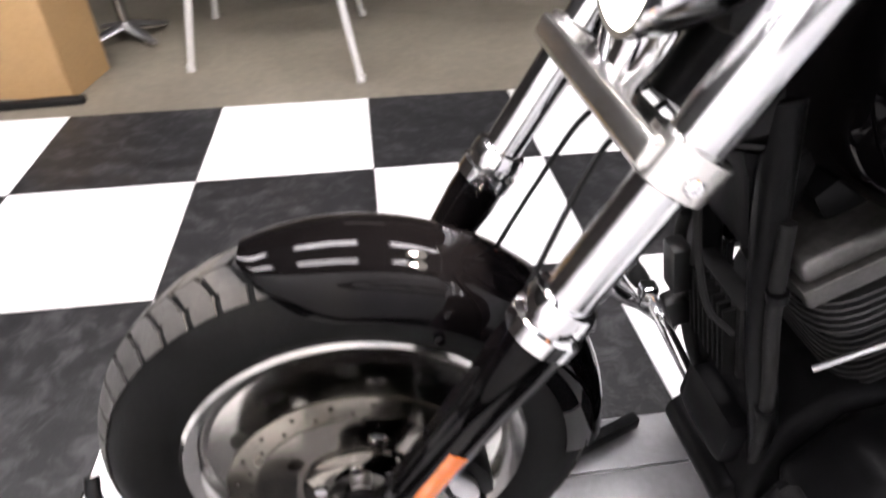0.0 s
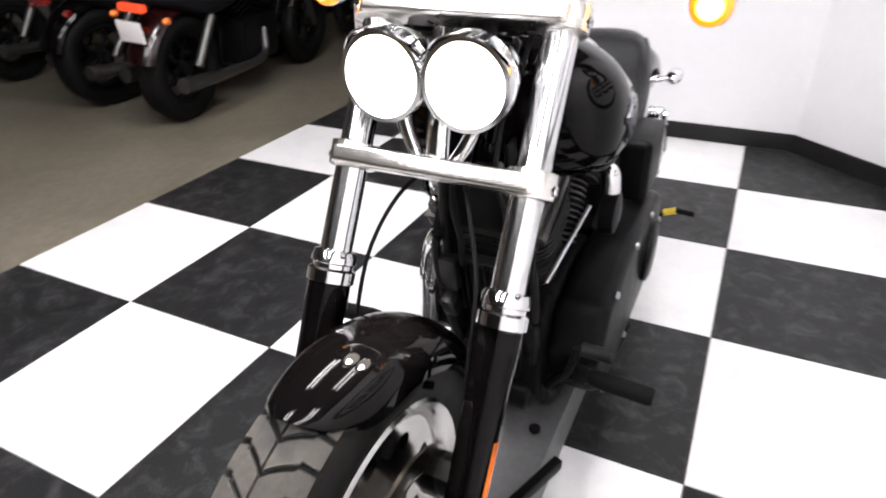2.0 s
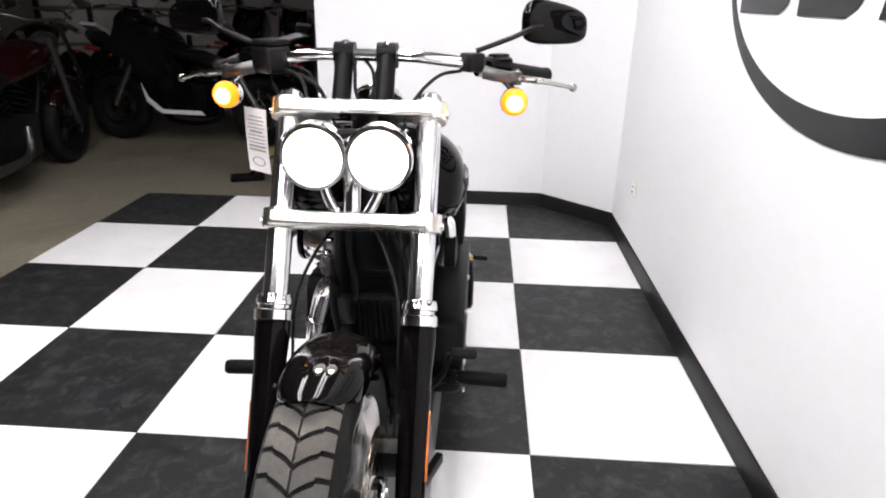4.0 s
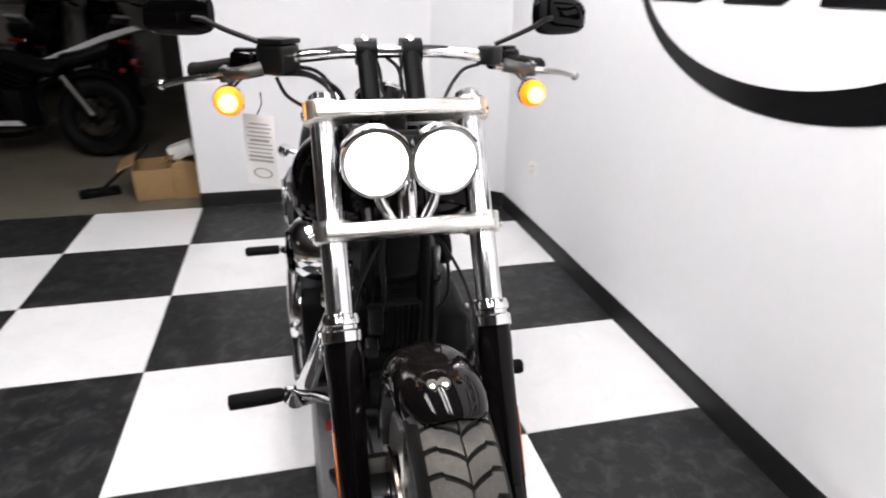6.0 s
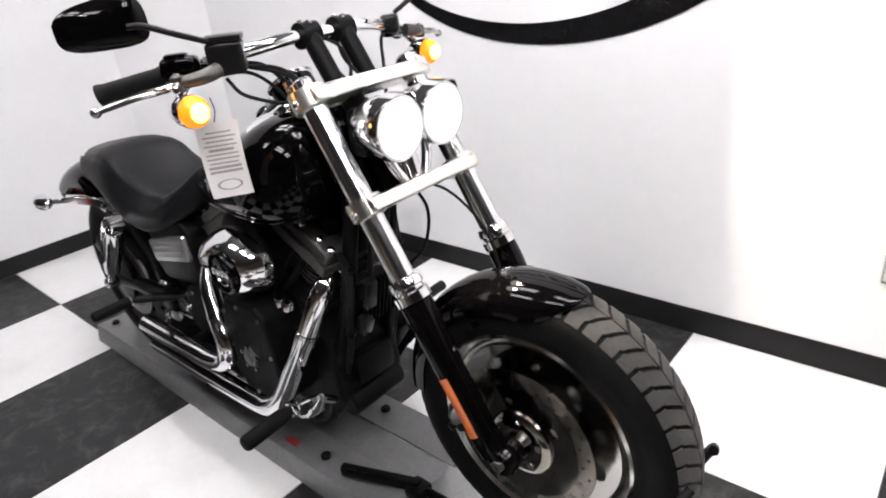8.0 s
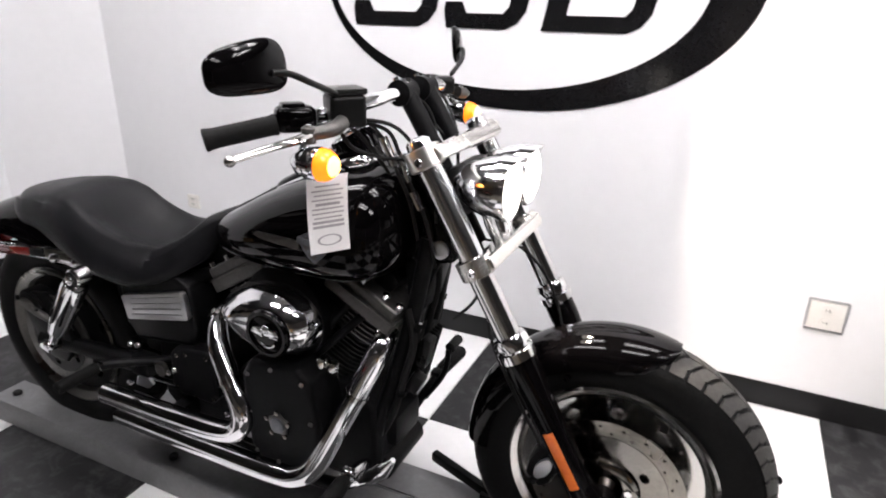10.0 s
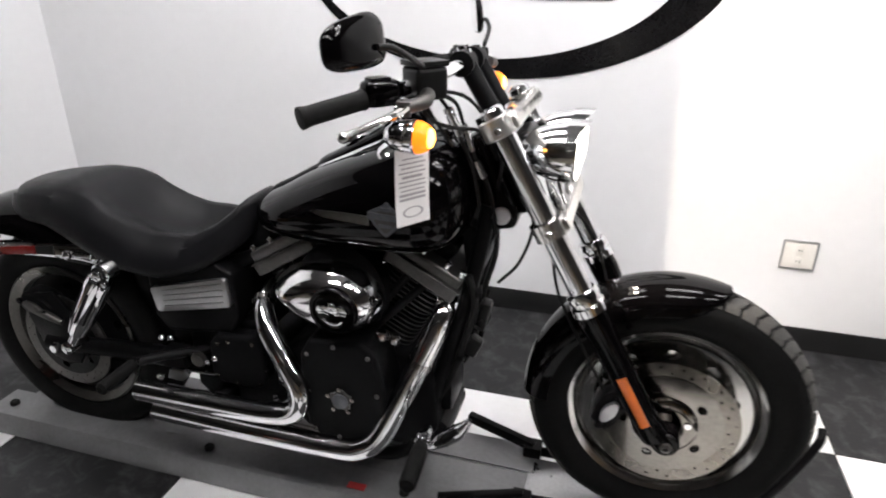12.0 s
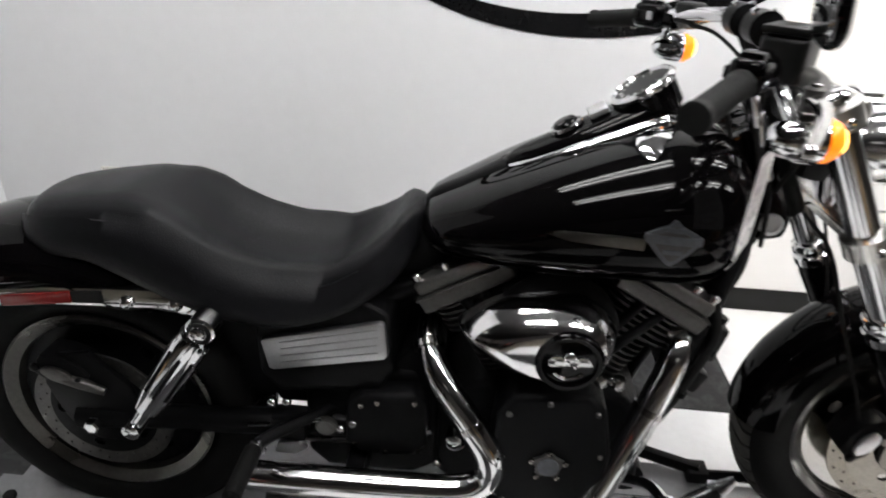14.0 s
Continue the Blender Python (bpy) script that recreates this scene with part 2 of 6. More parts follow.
def slab(bm, outline, lo, hi, plane="xz", bevel=0.004, seg=2):
    """An outline pushed through from lo to hi. plane xz: along y; xy: along z; yz: along x."""
    put = {"xz": lambda a, b, h: (a, h, b), "xy": lambda a, b, h: (a, b, h), "yz": lambda a, b, h: (h, a, b)}[plane]
    b = bmesh.new()
    loft(b, [[put(p, q, lo) for p, q in outline], [put(p, q, hi) for p, q in outline]])
    bmesh.ops.recalc_face_normals(b, faces=b.faces)
    if bevel:
        es = [e for e in b.edges if e.calc_face_angle(0) > 0.6]
        bmesh.ops.bevel(b, geom=es, offset=bevel, segments=seg, affect="EDGES", profile=0.6)
    return merge(bm, b)


def ball(bm, c, r, u=20, v=12):
    b = bmesh.new()
    bmesh.ops.create_uvsphere(b, u_segments=u, v_segments=v, radius=1.0)
    bmesh.ops.scale(b, vec=(r, r, r) if isinstance(r, (int, float)) else r, verts=b.verts)
    bmesh.ops.translate(b, vec=c, verts=b.verts)
    return merge(bm, b)


def polar_plate(bm, o, y0, y1, radii, nseg, hole):
    """A disc plate about the y axis with real openings where hole(ring, segment) is true."""
    o = Vector(o)
    P = lambda r, s, y: o + Vector((r * math.cos(s * math.tau / nseg), y, r * math.sin(s * math.tau / nseg)))
    grid = {}
    for k, r in enumerate(radii):
        for s in range(nseg):
            for h, y in enumerate((y0, y1)):
                grid[k, s, h] = bm.verts.new(P(r, s, y))
    solid = lambda k, s: 0 <= k < len(radii) - 1 and not hole(k, s % nseg)
    for k in range(len(radii) - 1):
        for s in range(nseg):
            if not solid(k, s):
                continue
            t = (s + 1) % nseg
            bm.faces.new((grid[k, s, 0], grid[k + 1, s, 0], grid[k + 1, t, 0], grid[k, t, 0]))
            bm.faces.new((grid[k, t, 1], grid[k + 1, t, 1], grid[k + 1, s, 1], grid[k, s, 1]))
            if not solid(k + 1, s):
                bm.faces.new((grid[k + 1, s, 0], grid[k + 1, s, 1], grid[k + 1, t, 1], grid[k + 1, t, 0]))
            if not solid(k - 1, s):
                bm.faces.new((grid[k, t, 0], grid[k, t, 1], grid[k, s, 1], grid[k, s, 0]))
            if not solid(k, s - 1):
                bm.faces.new((grid[k, s, 0], grid[k, s, 1], grid[k + 1, s, 1], grid[k + 1, s, 0]))
            if not solid(k, s + 1):
                bm.faces.new((grid[k, t, 1], grid[k, t, 0], grid[k + 1, t, 0], grid[k + 1, t, 1]))
    loose = [v for v in bm.verts if not v.link_faces]
    bmesh.ops.delete(bm, geom=loose, context="VERTS")
    return bm


def finish(bm, name, mat, sharp=38):
    bmesh.ops.recalc_face_normals(bm, faces=bm.faces)
    for f in bm.faces:
        f.smooth = True
    for e in bm.edges:
        e.smooth = e.calc_face_angle(0) < radians(sharp)
    me = bpy.data.meshes.new(name)
    bm.to_mesh(me)
    bm.free()
    me.materials.append(mat)
    return me


def part(name, bm, mat, parent, label="", sharp=38):
    """One mesh under a thing (an Empty) or under another part."""
    ob = new(name, finish(bm, name, mat, sharp))
    ob.parent = parent
    if parent.type == "EMPTY":
        ob.matrix_parent_inverse = Matrix.Translation(parent.location).inverted()
    return tagged(ob, label)


def thing(name, at, label, category, group="", kind=""):
    ob = new(name)
    ob.location = at
    ob.empty_display_size = 0.1
    return tagged(ob, label, category, group, kind)


def solid(name, bm, mat, label="", category="", group="", kind="", sharp=38):
    return tagged(new(name, finish(bm, name, mat, sharp)), label, category, group, kind)


B = bmesh.new

# ---------------------------------------------------------------- the room
T = 0.61
WALL_Y, BACK_X, HIGH = 0.618, -2.45, 2.9
solid("floor", box(B(), (-0.05, -3.6, -0.062), (16.4, 9.0, 0.1), 0), CONCRETE, "beige sealed concrete garage floor with stains", "floor", kind="structure")
FLOOR = bpy.data.objects["floor"]


def wall(name, a, b, mat, label, high=HIGH, thick=0.12):
    """A wall whose visible face runs from a to b; its thickness lies to the right of that way."""
    a, b = Vector((*a, 0)), Vector((*b, 0))
    d = (b - a).normalized()
    n = Vector((d.y, -d.x, 0)) * thick
    q = [a, b, b + n, a + n]
    return solid(name, slab(B(), [(p.x, p.y) for p in q], -0.012, high, "xy", 0), mat, label, "wall", kind="structure")


C1, C2 = (-2.09, WALL_Y), (-2.45, 0.22)
wall("wall_side", (8.0, WALL_Y), C1, WALL, "white painted showroom wall with a black oval sign")
wall("wall_corner", C1, C2, WALL, "white painted slanting corner wall")
wall("wall_back", C2, (BACK_X, -1.22), WALL, "white painted partition wall with a free end")
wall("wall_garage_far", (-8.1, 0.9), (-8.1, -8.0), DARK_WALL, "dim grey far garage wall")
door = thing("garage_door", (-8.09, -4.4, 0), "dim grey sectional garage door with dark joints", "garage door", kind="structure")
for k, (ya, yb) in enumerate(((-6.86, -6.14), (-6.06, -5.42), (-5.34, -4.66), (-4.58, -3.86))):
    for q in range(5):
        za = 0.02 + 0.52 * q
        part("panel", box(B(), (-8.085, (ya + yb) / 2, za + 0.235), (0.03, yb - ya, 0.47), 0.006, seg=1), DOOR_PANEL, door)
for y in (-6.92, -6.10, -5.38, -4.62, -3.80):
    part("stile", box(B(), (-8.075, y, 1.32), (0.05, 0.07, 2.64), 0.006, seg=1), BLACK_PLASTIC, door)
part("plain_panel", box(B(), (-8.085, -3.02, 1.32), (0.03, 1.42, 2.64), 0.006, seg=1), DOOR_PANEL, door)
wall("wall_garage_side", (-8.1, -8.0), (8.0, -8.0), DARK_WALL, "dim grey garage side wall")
# Unseen wall, added to close the front; dark so the fender mirrors little.
wall("wall_front", (8.0, -8.0), (8.0, WALL_Y), DARK_WALL, "unseen dark grey front wall added to close the room")
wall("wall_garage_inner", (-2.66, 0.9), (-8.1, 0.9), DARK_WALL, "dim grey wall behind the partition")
solid("ceiling", box(B(), (-0.05, -3.6, HIGH + 0.05), (16.4, 9.0, 0.1), 0), CEILING, "dark grey open ceiling", "ceiling", kind="structure")


def skirting(a, b):
    a, b = Vector((*a, 0)), Vector((*b, 0))
    d = (b - a).normalized()
    n = Vector((-d.y, d.x, 0))
    prof = [(0.001, 0.001), (0.014, 0.001), (0.011, 0.012), (0.009, 0.03), (0.009, 0.083), (0.006, 0.090), (0.001, 0.090)]
    bm = B()
    loft(bm, [[p + n * u + Vector((0, 0, w)) for u, w in prof] for p in (a, b)])
    return solid("baseboard", bm, BASE, "black vinyl baseboard along the white wall", "baseboard", kind="structure")


skirting((8.0, WALL_Y), C1)
skirting(C1, C2)
skirting(C2, (BACK_X, -1.22))
bm = B()
box(bm, (BACK_X - 0.06, -1.226, 0.045), (0.12, 0.008, 0.090), 0.002)
solid("baseboard", bm, BASE, "black vinyl baseboard on the free end of the wall", "baseboard", kind="structure")

# wall sign: a black oval ring that is thicker at one end, with three cut-off block marks inside
sign = thing("wall_sign", (0, WALL_Y - 0.002, 1.35), "black oval ring sign with three black block shapes", "wall sign")
bm = B()
N = 96
outer = [(0.024 + 0.783 * math.cos(k * math.tau / N), 1.412 + 0.446 * math.sin(k * math.tau / N)) for k in range(N)]
inner = [(-0.040 + 0.690 * math.cos(k * math.tau / N), 1.402 + 0.366 * math.sin(k * math.tau / N)) for k in range(N)]
y0, y1 = WALL_Y - 0.001, WALL_Y - 0.004
rings = [[(a, y0, b) for a, b in outer], [(a, y1, b) for a, b in outer], [(a, y1, b) for a, b in inner], [(a, y0, b) for a, b in inner]]
loft(bm, rings, caps=False)
part("ring", bm, DECAL, sign)


def block_mark(x0, x1, closed_side):
    """A slanting block shape with a rounded foot, like one stroke-built sign element."""
    z0, z1, w, sl = 1.243, 1.52, 0.052, 0.20
    sx = lambda x, z: x + (z - z0) * sl
    bm = B()
    foot = [(x0 + 0.02, z0), (x1 - 0.06, z0), (x1 - 0.02, z0 + 0.02), (x1 + 0.005, z0 + 0.06), (x1 + 0.005, z0 + 0.12),
            (x1 - 0.06, z0 + 0.12), (x1 - 0.062, z0 + 0.075), (x1 - 0.08, z0 + w), (x0 + 0.09, z0 + w), (x0 + 0.065, z0 + 0.09),
            (x0 + (0.06 if closed_side else 0.0), z0 + 0.09), (x0, z0 + 0.06)]
    if closed_side:
        foot = [(x0, z0)] + foot[1:9] + [(x0 + 0.075, z0 + w), (x0 + 0.075, z0 + 0.26), (x0, z0 + 0.26)]
    slab(bm, [(sx(a, b), b) for a, b in foot], y1, y0, "xz", 0)
    top = [(x0 + 0.02, z1 - w), (x1, z1 - w), (x1, z1), (x0 + 0.02, z1)]
    slab(bm, [(sx(a, b), b) for a, b in top], y1, y0, "xz", 0)
    mid = [(x0 + 0.02, z0 + 0.13), (x1 - 0.005, z0 + 0.13), (x1 - 0.005, z0 + 0.175), (x0 + 0.02, z0 + 0.175)]
    slab(bm, [(sx(a, b), b) for a, b in mid], y1, y0, "xz", 0)
    return bm


for x0, x1, c in ((-0.655, -0.305, False), (-0.268, 0.040, False), (0.113, 0.462, True)):
    part("block_mark", block_mark(x0, x1, c), DECAL, sign)


def outlet(x, z, s, label, edge):
    o = thing("wall_outlet", (x, WALL_Y, z), label, "wall outlet")
    part("cover_plate", box(B(), (x, WALL_Y - 0.004, z), (s * 0.92, 0.008, s * 0.86), 0.003), OUTLET, o)
    rim = B()
    for a, b, w, h in ((0, 0.47, 1.0, 0.04), (0, -0.47, 1.0, 0.04), (0.49, 0, 0.04, 0.9), (-0.49, 0, 0.04, 0.9)):
        box(rim, (x + a * s, WALL_Y - 0.005, z + b * s), (w * s, 0.010, h * s), 0.002)
    part("rim", rim, edge, o)
    for dz in (0.19, -0.19):
        sock = part("socket", lathe(B(), [(0, 0.016), (0.003, 0.016), (0.004, 0.014)], (x, WALL_Y - 0.008, z + dz * s), (0, -1, 0), 20), OUTLET, o)
        sl = B()
        for dx in (-0.005, 0.005):
            box(sl, (x + dx, WALL_Y - 0.0125, z + dz * s), (0.002, 0.002, 0.009), 0)
        part("slot", sl, BLACK_PLASTIC, sock)


outlet(1.160, 0.386, 0.116, "ivory double wall outlet with grey rim on white wall", BRUSHED)
outlet(-1.63, 0.372, 0.070, "small plain ivory double wall outlet on white wall", OUTLET)


# ceiling lights
def ceiling_light(x, y, glow, label):
    o = thing("ceiling_light", (x, y, HIGH), label, "ceiling light", "ceiling lights")
    part("housing", slab(B(), [(-0.24 + y, HIGH - 0.001), (-0.19 + y, HIGH - 0.06), (0.19 + y, HIGH - 0.06), (0.24 + y, HIGH - 0.001)], x - 0.54, x + 0.54, "yz", 0.003), WHITE_PAINT, o)
    for dy in (-0.11, 0.11):
        part("tube", tube(B(), [(x - 0.50, y + dy, HIGH - 0.108), (x + 0.50, y + dy, HIGH - 0.108)], 0.041, 14), glow, o)
    return o


for x in (-0.62, 0.95, 2.55):
    for y in (-0.35, -1.65):
        ceiling_light(x, y, TUBE_GLOW, "lit twin-tube fluorescent ceiling light with white housing")
for x, y in ((-5.2, -2.4), (0.2, -5.2)):
    ceiling_light(x, y, GARAGE_GLOW, "dim twin-tube fluorescent ceiling light over the garage")

# ---------------------------------------------------------------- the motorcycle
YC = -0.433
bike = thing("motorcycle", (-0.17, YC, 0.02), "black cruiser motorcycle with twin lit headlights on a grey lift", "motorcycle")


def sides():
    return ((-1, "right"), (1, "left"))


def fork_at(z, s, dy=0.0):
    return Vector((0.259 + 0.563 * (1.06 - z), YC + s * (0.142 + dy), z))


FORK = (fork_at(0.5, 1) - fork_at(1.0, 1)).normalized()      # down along the fork
TILT = Matrix.Rotation(-math.atan(0.563), 4, "Y")            # level pieces turned square to the fork

# wheels -------------------------------------------------------------


def yr(x):
    """The bike's middle line behind the engine: the tail stands a little askew on the lift."""
    return YC + 0.043 * min(0.0, x)


FW, RW = Vector((0.659, YC, 0.388)), Vector((-0.984, yr(-0.984), 0.347))


def tyre_profile(R, half, rim):
    k = R - rim
    return [(-half * 0.62, rim - 0.004), (-half * 0.80, rim + 0.10 * k), (-half * 0.97, rim + 0.32 * k), (-half, rim + 0.5 * k),
            (-half * 0.96, rim + 0.68 * k), (-half * 0.84, rim + 0.83 * k), (-half * 0.62, rim + 0.925 * k), (-half * 0.3, rim + 0.98 * k),
            (0, rim + k)]


def radius_at(profile, y):
    y = -abs(y)
    for (a, r), (b, q) in zip(profile[3:], profile[4:]):
        if a <= y <= b:
            return r + (q - r) * (y - a) / (b - a)
    return profile[-1][1]


def wheel(c, R, half, rim, name, blocks, parent, tread):
    prof = tyre_profile(R - 0.007, half, rim)
    full = prof + [(-a, r) for a, r in reversed(prof[:-1])]
    tyre = part(name + "_tyre", lathe(B(), full + [(half * 0.5, rim - 0.02), (-half * 0.5, rim - 0.02)], c, (0, 1, 0), 72, closed=True),
                SIDEWALL, parent, "black rubber tyre with dusty chevron tread")
    pitch = math.tau / blocks

    def block(side):
        bm = B()
        us = [0.035, 0.2, 0.42, 0.62, 0.66, 0.84, 1.0]
        rows = []
        for v in (0.115, 0.885):
            lo, hi = [], []
            for u in us:
                y = side * u * half * 0.77
                a = (v + (0.0 if side > 0 else 0.08)) * pitch + 0.85 * pitch * min(u, 0.62) ** 0.7 + (0.12 * pitch if u > 0.64 else 0.0)
                r = radius_at(prof, y)
                d = Vector((math.cos(a), 0, math.sin(a)))
                nrm = Vector((math.cos(a), side * 1.5 * u ** 3, math.sin(a))).normalized()
                base = d * r + Vector((0, y, 0))
                lo.append(base - nrm * 0.006)
                hi.append(base + nrm * (0.007 - 0.004 * u * u))
            rows.append((lo, hi))
        (l0, h0), (l1, h1) = rows
        mid = [(a + b) * 0.5 * (1.0007) for a, b in zip(h0, h1)]
        V = lambda ps: [bm.verts.new(p) for p in ps]
        L0, H0, M, H1, L1 = V(l0), V(h0), V(mid), V(h1), V(l1)
        for a, b in ((L0, H0), (H0, M), (M, H1), (H1, L1)):
            for i in range(len(us) - 1):
                bm.faces.new((a[i], a[i + 1], b[i + 1], b[i]))
        for i in (0, -1):
            bm.faces.new((L0[i], H0[i], M[i], H1[i], L1[i]))
        return finish(bm, "tread_block", tread, 30)

    for side in (1, -1):
        me = block(side)
        for k in range(blocks):
            ob = new("tread_block", me)
            ob.parent = tyre
            ob.matrix_basis = Matrix.Translation(c) @ Matrix.Rotation(k * pitch, 4, "Y")
    return tyre


def rim_mesh(c, rim, half):
    """Rolled outer lips with a deep barrel between them."""
    p = [(-half, rim - 0.006), (-half - 0.006, rim + 0.004), (-half - 0.002, rim + 0.010), (-half + 0.006, rim + 0.006), (0, rim - 0.004),
         (half - 0.006, rim + 0.006), (half + 0.002, rim + 0.010), (half + 0.006, rim + 0.004), (half, rim - 0.006), (half - 0.008, rim - 0.018),
         (0, rim - 0.034), (-half + 0.008, rim - 0.018)]
    return lathe(B(), p, c, (0, 1, 0), 72, closed=True)


def ring_of_ovals(r_in, r_out, r_mid, high, wide, count, nseg):
    """Radii and a test that leave a ring of oval openings in a polar plate."""
    radii = [r_in] + [r_mid + high * q / 5 for q in range(-5, 6)] + [r_out]
    step = nseg // count

    def inside(k, s):
        a = ((s + 0.5) % step - step / 2) * math.tau / nseg * r_mid / wide
        b = ((radii[k] + radii[k + 1]) / 2 - r_mid) / high
        return 0 < k < len(radii) - 2 and a * a + b * b < 1

    return radii, inside


def disc_wheel(c, rim, half, name, parent, face, lip):
    r = part(name + "_rim", rim_mesh(c, rim, half), lip, parent, "polished aluminium disc wheel with oval slots")
    radii, slots = ring_of_ovals(0.055, rim - 0.012, 0.153, 0.012, 0.017, 10, 240)
    part("wheel_face", polar_plate(B(), c, -half * 0.66, half * 0.66, radii, 240, slots), face, r)
    part("hub", lathe(B(), [(-0.075, 0.012), (-0.075, 0.034), (-0.06, 0.038), (-0.03, 0.05), (-0.022, 0.06), (0.022, 0.06), (0.03, 0.05),
                            (0.06, 0.038), (0.075, 0.034), (0.075, 0.012)], c, (0, 1, 0), 36), BRUSHED, r)
    return r


def brake_disc(c, y, R, parent, mat):
    holes = lambda k, s: (k in (1, 3)) and (s % 8) == (0 if k == 1 else 4)
    d = part("brake_disc", polar_plate(B(), (c.x, y, c.z), -0.0028, 0.0028, [R - 0.036, R - 0.028, R - 0.023, R - 0.014, R - 0.009, R], 160, holes),
             mat, parent, "drilled steel brake disc")
    radii, ovals = ring_of_ovals(0.036, R - 0.034, 0.090, 0.009, 0.013, 5, 150)
    part("disc_carrier", polar_plate(B(), (c.x, y, c.z), -0.004, 0.004, radii, 150, ovals), SATIN if mat is ENGINE else CARRIER, d)
    out = 1 if y > c.y else -1
    part("disc_bell", lathe(B(), [(0.0, 0.072), (0.006, 0.071), (0.012, 0.062), (0.013, 0.040), (0.010, 0.034)], (c.x, y + out * 0.004, c.z), (0, out, 0), 40), SATIN if mat is ENGINE else CARRIER, d)
    for k in range(5):
        a = k * math.tau / 5 + 0.3
        o = (c.x + 0.05 * math.cos(a), y + out * 0.010, c.z + 0.05 * math.sin(a))
        part("disc_bolt", lathe(B(), [(-0.010, 0.002), (-0.010, 0.008), (0.010, 0.008), (0.010, 0.002)], o, (0, 1, 0), 8), CHROME, d)
    return d


front_tyre = wheel(FW, 0.322, 0.066, 0.212, "front", 52, bike, TREAD)
disc_wheel(FW, 0.212, 0.052, "front", bike, WHEEL_ALLOY, WHEEL_ALLOY)
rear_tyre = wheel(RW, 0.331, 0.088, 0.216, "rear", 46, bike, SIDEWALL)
# Polished like the front; darker face and lip colours stand in for shade.
disc_wheel(RW, 0.216, 0.074, "rear", bike, SATIN, DARKENED_ALLOY)
for s, side in sides():
    brake_disc(FW, YC + s * 0.079, 0.161, bike, DISC)
# Rear disc gets a darker metal than the front pair, in place of shadow.
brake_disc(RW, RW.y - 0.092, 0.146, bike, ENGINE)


def caliper(at, turn, parent, s, cover):
    bm = B()
    body = [(-0.055, -0.02), (-0.045, 0.022), (-0.01, 0.032), (0.03, 0.03), (0.055, 0.012), (0.055, -0.018), (0.02, -0.03), (-0.03, -0.032)]
    slab(bm, body, -0.030, 0.034, "xz", 0.008)
    for a in (-0.043, 0.042):
        lathe(bm, [(0, 0.009), (0.006, 0.009), (0.008, 0.006)], (a, s * 0.034, 0), (0, s, 0), 12)
    bmesh.ops.transform(bm, matrix=Matrix.Translation(at) @ Matrix.Rotation(turn, 4, "Y"), verts=bm.verts)
    c = part("brake_caliper", bm, SATIN, parent, "black brake caliper with an alloy cover")
    cov = B()
    slab(cov, [(0.028 * math.cos(q * math.tau / 24) * (1 + 0.12 * math.cos(2 * q * math.tau / 24)), 0.0155 * math.sin(q * math.tau / 24)) for q in range(24)], 0.0, 0.012, "xz", 0.005)
    bmesh.ops.transform(cov, matrix=Matrix.Translation(Vector(at) + Vector((0, -0.042 if s < 0 else 0.034, 0))) @ Matrix.Rotation(turn, 4, "Y"), verts=cov.verts)
    part("caliper_cover", cov, cover, c)


for s, side in sides():
    caliper((0.535, YC + s * 0.088, 0.425), radians(-62), bike, s, BRUSHED)
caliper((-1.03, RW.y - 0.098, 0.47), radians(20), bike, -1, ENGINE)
bm = B()
slab(bm, [(-1.075, 0.43), (-1.06, 0.50), (-0.97, 0.515), (-0.90, 0.44), (-0.88, 0.36), (-0.93, 0.29), (-1.02, 0.30), (-1.05, 0.35)], RW.y - 0.118, RW.y - 0.104, "xz", 0.006)
cbk = part("caliper_bracket", bm, SATIN, bike, "black rear caliper bracket")
bm = B()
tube(bm, [(-1.045, RW.y - 0.128, 0.462), (-0.99, RW.y - 0.132, 0.452), (-0.945, RW.y - 0.128, 0.432)], [0.009, 0.012, 0.008], 14)
part("caliper_piston_cover", bm, ENGINE, cbk)

